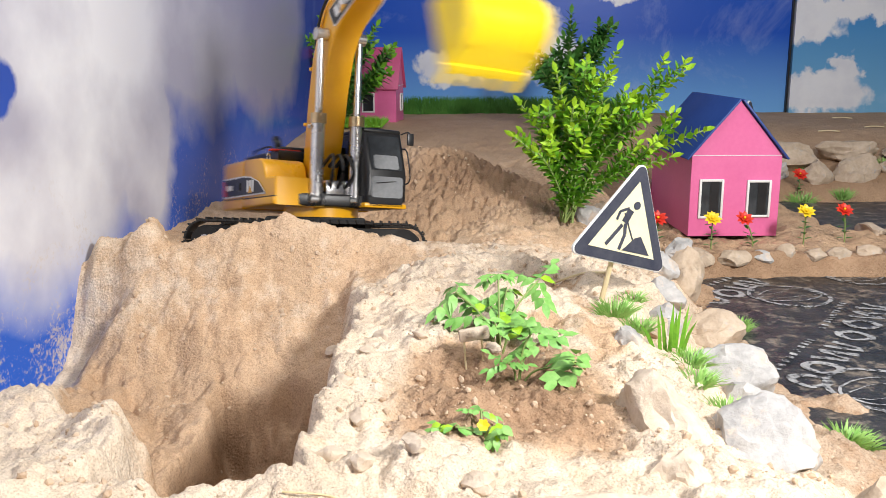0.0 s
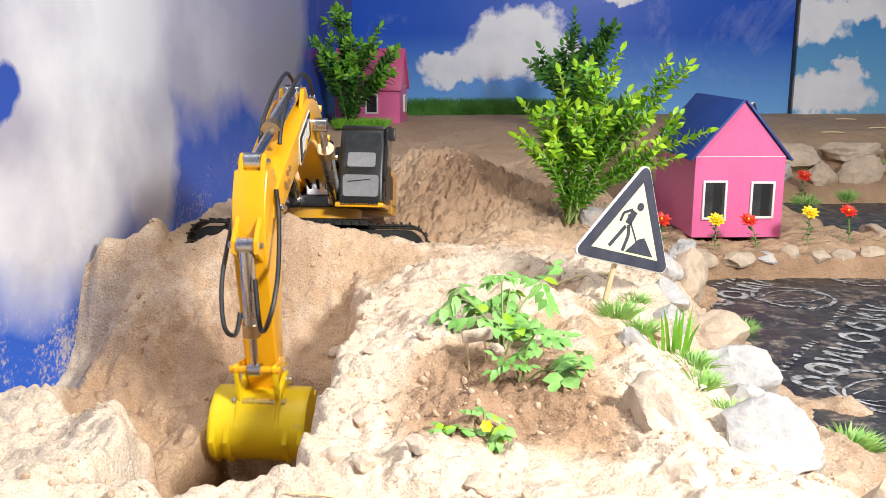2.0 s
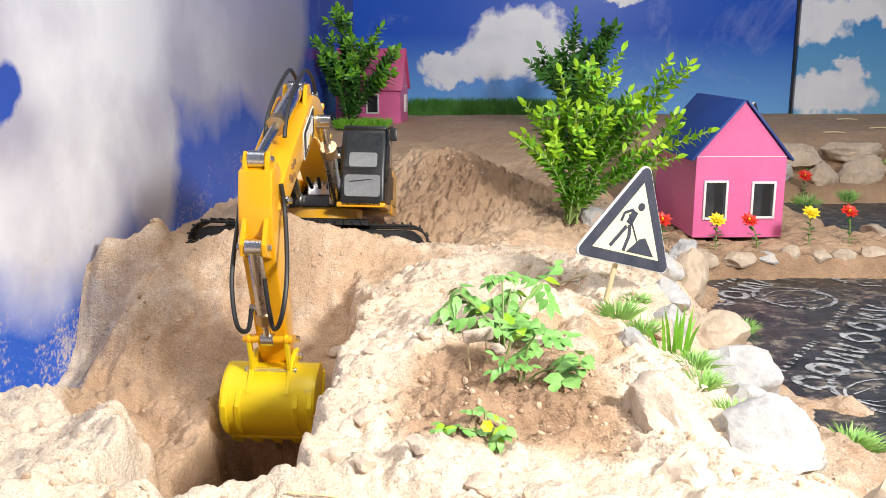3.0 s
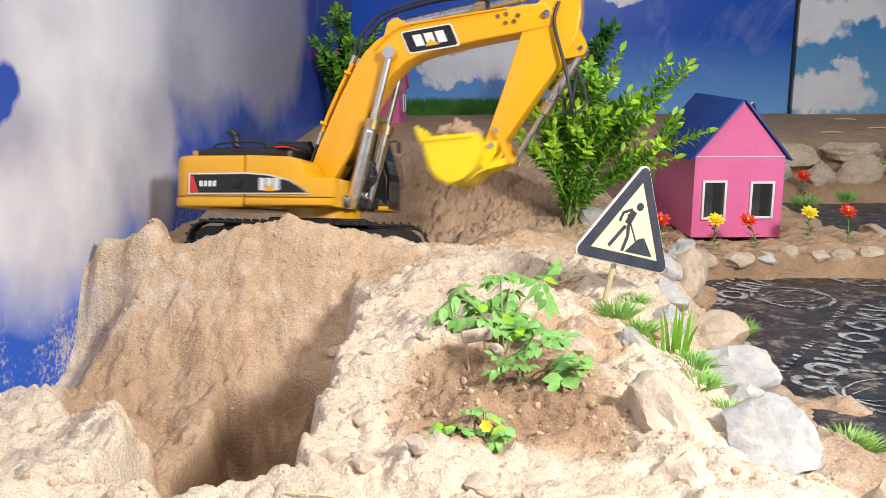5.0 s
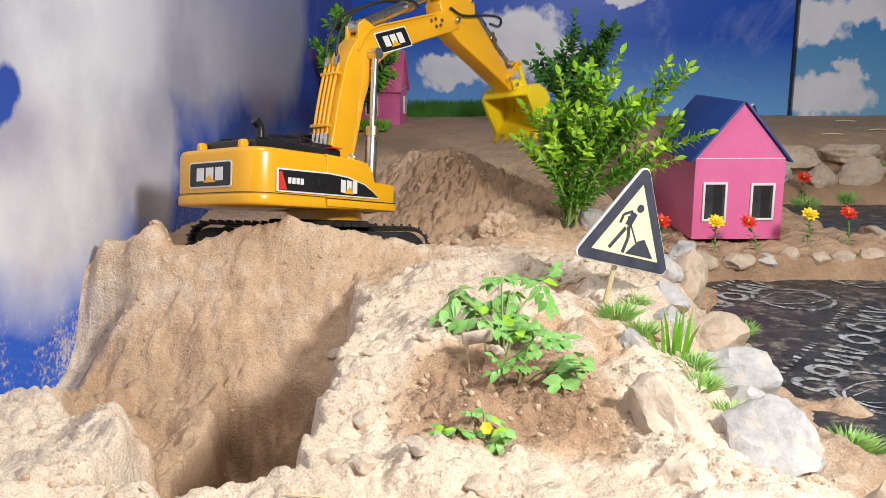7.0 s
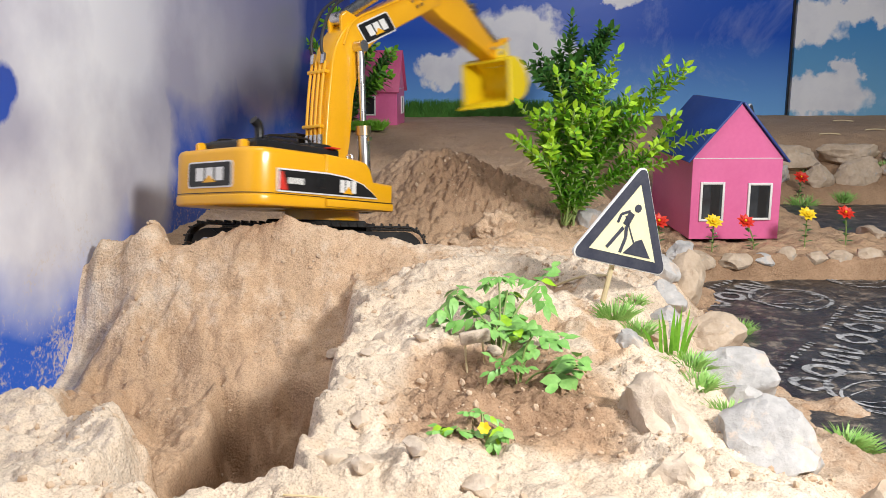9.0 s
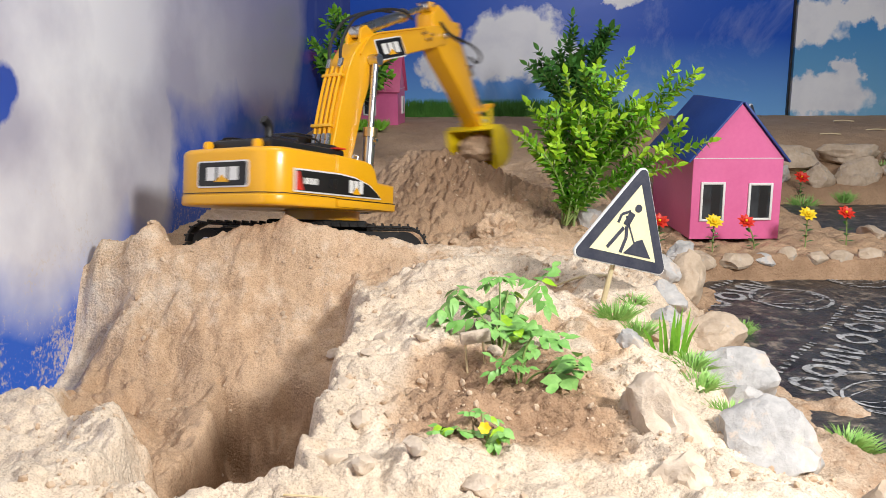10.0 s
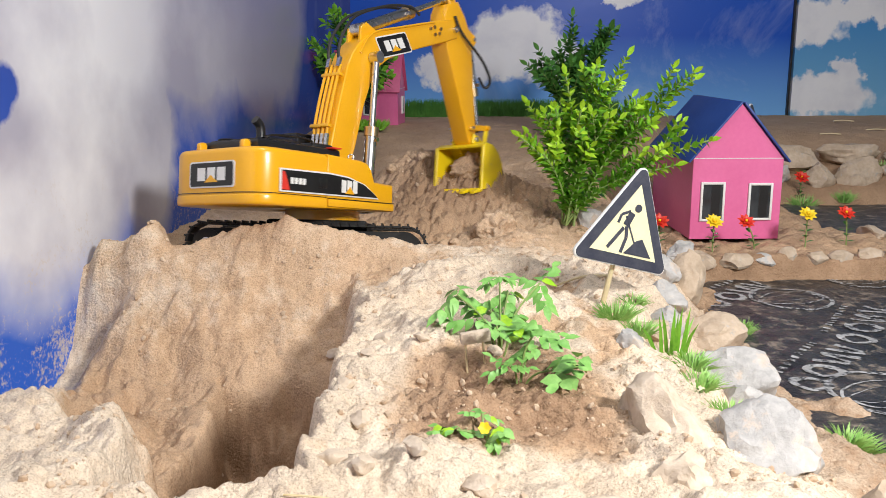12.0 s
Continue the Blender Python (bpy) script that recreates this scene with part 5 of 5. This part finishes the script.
TAN_LABEL = "tan sandstone rock bedded in the sand bank"
rock(0.292, 0.735, -0.022, (0.060, 0.055, 0.050), 3, ROCK, 10, "large pale grey rock at the pond bank")
rock(0.203, 0.752, -0.014, (0.042, 0.078, 0.054), 5, ROCK_PALE, 20, "tall pale sandy rock on the bank")
rock(0.318, 0.945, -0.030, (0.045, 0.055, 0.044), 8, ROCK, 40, "whitish grey rock on the bank slope")
rock(0.318, 0.845, -0.045, (0.036, 0.04, 0.046), 9, ROCK, 70)
rock(0.205, 0.945, 0.006, (0.022, 0.026, 0.024), 11, ROCK, 0)
rock(0.345, 1.125, -0.038, (0.050, 0.045, 0.036), 12, ROCK_TAN, 25, TAN_LABEL)
rock(0.305, 1.20, -0.012, (0.04, 0.04, 0.030), 14, ROCK, 60)
rock(0.375, 1.33, -0.020, (0.035, 0.035, 0.050), 15, ROCK_TAN, 10, TAN_LABEL)
rock(0.330, 1.32, 0.000, (0.030, 0.03, 0.026), 16, ROCK, 33)
rock(0.29, 1.30, 0.006, (0.026, 0.025, 0.018), 17, ROCK_TAN, 80, TAN_LABEL)
rock(0.395, 1.46, -0.012, (0.03, 0.03, 0.034), 18, ROCK, 10)
rock(0.275, 1.06, -0.006, (0.03, 0.03, 0.024), 19, ROCK, 50)
rock(0.25, 1.01, 0.0, (0.02, 0.02, 0.02), 20, ROCK_TAN, 50, TAN_LABEL)
rock(0.345, 0.615, -0.035, (0.075, 0.04, 0.05), 21, ROCK_TAN, 0, "large tan rock beside the pond bank")
rock(0.195, 0.665, -0.020, (0.04, 0.03, 0.035), 22, ROCK_PALE, 0, "pale sandy rock on the bank")
rock(0.14, 0.600, -0.012, (0.11, 0.018, 0.020), 23, ROCK_PALE, 2, "low pale stone edging of the sand bank")
rock(0.275, 1.66, 0.012, (0.028, 0.025, 0.034), 24, ROCK, 0)
rock(0.315, 1.72, 0.006, (0.035, 0.03, 0.034), 25, ROCK_TAN, 0, TAN_LABEL)
rock(0.36, 1.78, 0.0, (0.04, 0.03, 0.045), 26, ROCK, 20)
rock(0.405, 1.88, 0.01, (0.045, 0.03, 0.04), 27, ROCK_TAN, 0, TAN_LABEL)
rock(0.45, 2.05, 0.0, (0.05, 0.04, 0.045), 28, ROCK_TAN, 0, TAN_LABEL)
rng = random.Random(11)
x = 0.425
while x < 0.86:
    w = rng.uniform(0.020, 0.040)
    rock(x + w, 1.548 + 0.10 * (x - 0.43) + rng.uniform(-0.006, 0.006), -0.037, (w * 1.1, 0.02, 0.018 * rng.uniform(0.8, 1.15)), int(x * 1000), ROCK_TAN if rng.random() < 0.75 else ROCK, rng.uniform(-6, 6), "flat stone in the pond edging", "edging_stone", "pond edging stones", 3)
    x += 2 * w + 0.002
for k, (x, y, z, sx, sz) in enumerate([(0.93, 2.44, 0.045, 0.10, 0.038), (1.12, 2.46, 0.05, 0.10, 0.04), (1.32, 2.48, 0.05, 0.12, 0.045), (0.88, 2.38, 0.0, 0.05, 0.04), (0.985, 2.36, 0.0, 0.05, 0.045), (1.10, 2.37, 0.0, 0.075, 0.055), (1.25, 2.38, 0.0, 0.09, 0.055), (1.42, 2.40, 0.0, 0.09, 0.055), (0.86, 1.76, -0.03, 0.03, 0.02), (0.895, 1.70, -0.03, 0.035, 0.02)]):
    rock(x, y, z, (sx, 0.05, sz), 60 + k, ROCK if k == 3 else ROCK_TAN, 0, "rough stone in the terrace wall", "wall_stone", "terrace wall stones")
# pebbles and crusts by the pit
for k, (x, y, s) in enumerate([(-0.142, 1.17, 0.013), (-0.135, 1.12, 0.010), (-0.06, 0.93, 0.013), (-0.075, 0.89, 0.009), (-0.02, 0.90, 0.008), (-0.085, 0.66, 0.012), (-0.13, 0.60, 0.008), (-0.06, 0.64, 0.010), (-0.02, 0.66, 0.012), (0.03, 0.63, 0.013), (-0.255, 0.655, 0.012), (0.055, 0.885, 0.009), (-0.09, 0.80, 0.010), (-0.07, 0.74, 0.011)]):
    rock(x, y, spot(x, y) + s * 0.25, (s * 1.2, s, s * 0.7), 90 + k, ROCK_PALE, k * 37, "pale crusted lump lying by the pit", "stone_lump", "stone lumps", 3)
def crumbs():
    """Loose crumbs of dry sand and grit, strewn on the ground."""
    rng = random.Random(17)
    bm = bmesh.new()
    bmesh.ops.create_icosphere(bm, subdivisions=1, radius=1.0)
    unit = [v.co.copy() for v in bm.verts]
    tris = [tuple(v.index for v in f.verts) for f in bm.faces]
    bm.free()
    px = np.array([rng.uniform(-0.5, 0.42) for k in range(7000)])
    py = np.array([0.5 + 1.6 * rng.random() ** 1.3 for k in range(7000)])
    pz = ground_height(px, py)[0]
    keep = (px > wall_x(py) + 0.01) & (soft_noise(px, py, 9, 91, 2) + 0.15 > 0)
    vs, fs = [], []
    for x, y, z in zip(px[keep], py[keep], pz[keep]):
        s = 0.001 + 0.0034 * rng.random() ** 5
        q = Euler((rng.uniform(0, 6), rng.uniform(0, 6), 0)).to_matrix() @ Matrix.Diagonal((s * rng.uniform(0.8, 1.5), s, s * rng.uniform(0.6, 1.0)))
        n = len(vs)
        c = Vector((x, y, z + s * 0.3))
        vs += [c + q @ (u * rng.uniform(0.75, 1.15)) for u in unit]
        fs += [(a + n, b + n, d + n) for a, b, d in tris]
    me = bpy.data.meshes.new("sand_crumbs")
    me.from_pydata([tuple(v) for v in vs], [], fs)
    me.materials.append(CRUMB)
    tagged(new("sand_crumbs", me), "loose crumbs of dry sand and grit", "crumbs", kind="stuff")


CRUMB = material("sand_crumb", (0.44, 0.30, 0.19), (0.68, 0.54, 0.40), 0.95, 0.0, 30, 300, 0.4, 0.001)
crumbs()
tag = part("clay_chip", box((0.031, 0.009, 0.013), (0, 0, 0), None, 0.003), ROCK_PALE, None, "", on_ground(0.034, 0.858, 0.036) @ pose(0, 0, 0, 0, -8, 6))
for x in (-0.011, 0.007):
    part("peg", rod((x, 0, -0.004), (x - 0.002, 0.002, -0.042), 0.0013, 0.001, 6), BAMBOO, tag, "thin pale stick")
tagged(tag, "pale clay chip propped on two thin sticks over damp soil", "chip")


# ---------------------------------------------------------------- pond sheets
def pond_height(x, y):
    z = -0.072 + 0.004 * soft_noise(x, y, 12, 41, 3) + 0.003 * np.abs(soft_noise(x + 0.3 * y, y - 0.5 * x, 26, 43, 3))
    return z, x * 0, x * 0


tagged(grid_sheet("pond_sheet", np.linspace(0.30, 1.25, 200), np.linspace(0.55, 1.58, 200), pond_height, TARP), "wrinkled black plastic pond sheet with grey print", "pond sheet", kind="structure")
tagged(grid_sheet("pond_sheet_back", np.linspace(0.80, 1.7, 90), np.linspace(1.80, 2.34, 60), lambda x, y: (pond_height(x, y)[0] + 0.012, x * 0, x * 0), TARP), "wrinkled black plastic pond sheet behind the flowers", "pond sheet", kind="structure")


def on_sheet(bm):
    """Lay a flat print on the pond sheet."""
    bmesh.ops.subdivide_edges(bm, edges=bm.edges[:], cuts=1, use_grid_fill=True)
    for v in bm.verts:
        v.co.z = float(pond_height(np.array([v.co.x]), np.array([v.co.y]))[0][0]) + 0.0010
    return bm


def ring_print(cx, cy, rx, ry, width, turn=0.0):
    bm = bmesh.new()
    n = 48
    c, s = math.cos(radians(turn)), math.sin(radians(turn))
    rings = []
    for f in (1.0, 1.0 - width):
        rings.append([bm.verts.new((cx + rx * f * math.cos(a) * c - ry * f * math.sin(a) * s, cy + rx * f * math.cos(a) * s + ry * f * math.sin(a) * c, 0)) for a in (6.28319 * k / n for k in range(n))])
    for k in range(n):
        bm.faces.new((rings[0][k], rings[0][(k + 1) % n], rings[1][(k + 1) % n], rings[1][k]))
    return bm


def bar_print(cx, cy, w, h, turn):
    bm = bmesh.new()
    m = pose(cx, cy, 0, 0, 0, turn)
    bm.faces.new([bm.verts.new(m @ Vector(p)) for p in ((-w / 2, -h / 2, 0), (w / 2, -h / 2, 0), (w / 2, h / 2, 0), (-w / 2, h / 2, 0))])
    return bm


def pond_print(bm, name):
    ob = part(name, on_sheet(bm), PRINT, bpy.data.objects["pond_sheet"], "worn pale print")
    return ob


for cx, cy, r in ((0.57, 1.42, 0.066), (0.74, 1.55, 0.06), (0.53, 1.0, 0.075), (0.90, 1.25, 0.06)):
    pond_print(ring_print(cx, cy, r, r, 0.10), "print_ring")
    for k in (0.62, 0.28):
        pond_print(ring_print(cx, cy, r * 0.9, r * 0.9 * k, 0.07, 20), "print_arc")
for cx, cy, turn, step in ((0.495, 1.455, 47, 0.056), (0.632, 1.285, 57, 0.062), (0.50, 1.10, 52, 0.056), (0.86, 1.46, 55, 0.056)):
    d = Vector((math.cos(radians(turn)), math.sin(radians(turn))))
    for k in range(4):
        p = Vector((cx, cy)) + d * step * (k - 1.5)
        if k < 2:
            pond_print(ring_print(p.x, p.y, 0.022, 0.027, 0.42, turn), "print_loop")
            continue
        for dx, w, h, t in ((-0.018, 0.010, 0.050, 14), (0.0, 0.009, 0.040, -14), (0.016, 0.010, 0.050, 14))[:3 if k == 2 else 2]:
            q = p + d * dx
            pond_print(bar_print(q.x, q.y, w, h, turn + t), "print_bar")
    for k in range(11):
        p = Vector((cx, cy)) + d * 0.016 * (k - 5) + Vector((-d.y, d.x)) * 0.045
        pond_print(bar_print(p.x, p.y, 0.007, 0.010, turn), "print_bar")


# ---------------------------------------------------------------- twigs
def twig(name, pts, r, label):
    ob = part(name, tube(pts, r, 6, 4), BAMBOO)
    return tagged(ob, label, "twig", "dry twigs")


def ground_line(points, lift=0.002):
    return [(x, y, spot(x, y) + lift) for x, y in points]


twig("twig", ground_line([(-0.115, 0.605), (-0.08, 0.607), (-0.06, 0.604), (-0.03, 0.605)], 0.003), 0.0008, "dry pale twig on the pit's edge")
twig("straw", ground_line([(-0.355, 0.86), (-0.335, 0.855), (-0.31, 0.865)], 0.006), 0.0012, "dry straw sticking out of sand")
twig("straw", [(-0.345, 0.86, spot(-0.345, 0.86)), (-0.349, 0.862, spot(-0.345, 0.86) + 0.028)], 0.0012, "dry straw sticking out of sand")
twig("root_end", ground_line([(0.15, 1.17), (0.19, 1.18), (0.22, 1.165)], 0.004), 0.0016, "thin dry root on the sand")
rng = random.Random(31)
for k in range(9):
    x, y = rng.uniform(1.1, 1.9), rng.uniform(2.6, 3.1)
    a = rng.uniform(-0.5, 0.5)
    twig("twig", [(x, y, spot(x, y) + 0.003), (x + 0.03, y + 0.02 * a, spot(x, y) + 0.005), (x + 0.06, y + 0.04 * a, spot(x + 0.06, y) + 0.003)], 0.002, "dark thin twig on the back sand")


# ---------------------------------------------------------------- loose sand that the bucket carries
def sand_lump(name, size, seed, label, group):
    rng = random.Random(seed)
    bm = bmesh.new()
    bmesh.ops.create_icosphere(bm, subdivisions=5 if size[0] > 0.02 else 3, radius=1.0)
    shift = Vector((seed * 2.3, seed * 1.1, 0))
    for v in bm.verts:
        p = v.co.copy()
        k = 1 + 0.35 * noise.fractal(p * 1.7 + shift, 0.8, 2.0, 3) + 0.16 * abs(noise.noise(p * 5 + shift)) + 0.08 * noise.noise(p * 12 + shift)
        v.co = Vector((p.x * size[0], p.y * size[1], p.z * size[2])) * k
    ob = part(name, bm, SAND, None, "", None, 180)
    return tagged(ob, label, "sand", group)


LOADS = [sand_lump("sand_load", (0.035, 0.041, 0.032), 3, "heaped load of damp sand from the pit", "sand loads"), sand_lump("sand_load", (0.028, 0.040, 0.022), 5, "small load of damp sand from the heap", "sand loads"), sand_lump("sand_load", (0.028, 0.040, 0.020), 7, "low load of sand in the bucket", "sand loads")]
CLODS = [sand_lump("sand_clod", (s, s * 0.9, s * 0.8), 20 + k, "falling clod of damp sand", "sand clods") for k, s in enumerate((0.010, 0.007, 0.012, 0.006, 0.008, 0.009, 0.011, 0.007, 0.006, 0.010, 0.008, 0.006))]


def in_bucket(t, x, y, z):
    return TILTED @ arm_poses(t)["bucket"] @ pose(x, y, z)


def carried_rows(rest, pick, drop, land, seat):
    """Rows of a load: it lies at rest, rides in the bucket from pick to drop, and falls to land."""
    rows = [(0.0, rest), (pick - 0.4, rest)]
    t = pick
    while t < drop + 1e-6:
        rows.append((round(t, 2), in_bucket(t, *seat)))
        t += 0.1
    if land is None:
        return rows
    last = rows[-1][1]
    for k in (1, 2, 3):
        f = (k / 3) ** 1.6
        p = last.translation.lerp(Vector(land), f)
        rows.append((round(drop + 0.1 * k, 2), Matrix.Translation(p) @ last.to_3x3().to_4x4()))
    rows.append((12.0, rows[-1][1]))
    return rows


def fall_rows(start, seat, spread, hidden):
    """Rows of a clod: it rides inside the load, slides out at start and drops to the ground."""
    a = in_bucket(start, *seat).translation
    land = Vector((a.x + spread[0], a.y + spread[1], spot(a.x + spread[0], a.y + spread[1]) + 0.003))
    rows = [(0.0, pose(*land) @ pose(0, 0, -0.05)), (hidden, pose(*land) @ pose(0, 0, -0.05))]
    for k in (2, 1):
        rows.append((round(start - 0.1 * k, 2), in_bucket(start - 0.1 * k, *seat)))
    span = max(0.2, math.sqrt(2 * max(a.z - land.z, 0.01) / 9.81) * 1.6)
    n = 4
    for k in range(n + 1):
        u = k / n
        rows.append((start + span * u, pose(a.x + (land.x - a.x) * u, a.y + (land.y - a.y) * u, a.z + (land.z - a.z) * u * u, 60 * u, 40 * u, 0)))
    rows.append((12.0, rows[-1][1]))
    return rows


def motions():
    """All that moves: the digger's turning body and arm, the sand it carries, the shrub it brushes."""
    times = [k / 10 for k in range(121)]
    poses = [arm_poses(t) for t in times]
    for name, ob in DIGGER.items():
        if name == "root":
            continue
        for i, o in enumerate(ob if isinstance(ob, tuple) else (ob,)):
            walk(o, [(t, p[name][i] if isinstance(ob, tuple) else p[name]) for t, p in zip(times, poses)])
    walk(LOADS[0], carried_rows(pose(-0.21, 1.0, -0.30), 3.0, 5.4, (0.10, 1.62, 0.0), (0.056, 0, 0.002)))
    walk(LOADS[1], carried_rows(pose(0.17, 1.85, -0.04), 9.6, 10.9, (0.05, 1.98, 0.04), (0.054, 0, 0.026)))
    walk(LOADS[2], carried_rows(pose(0.08, 1.80, -0.04), 11.6, 12.0, None, (0.054, 0, 0.028)))
    for k, c in enumerate(CLODS):
        a, b = (5.30 + 0.05 * (k % 6), 4.2) if k < 6 else (10.85 + 0.06 * (k % 6), 10.2)
        walk(c, fall_rows(round(a, 2), (0.05 + 0.008 * (k % 4), 0.016 * (k % 5 - 2), -0.006), (0.012 * (k % 3 - 1), 0.01 * (k % 4 - 2)), b))
    home = SHRUB.matrix_basis.copy()
    walk(SHRUB, [(0.0, home), (9.1, home), (9.35, home @ pose(0, 0, 0, 0, 5)), (9.5, home @ pose(0, 0, 0, 0, 7)), (9.8, home @ pose(0, 0, 0, 0, 4.5)), (10.2, home @ pose(0, 0, 0, 0, 3)), (12.0, home @ pose(0, 0, 0, 0, 3))])


motions()
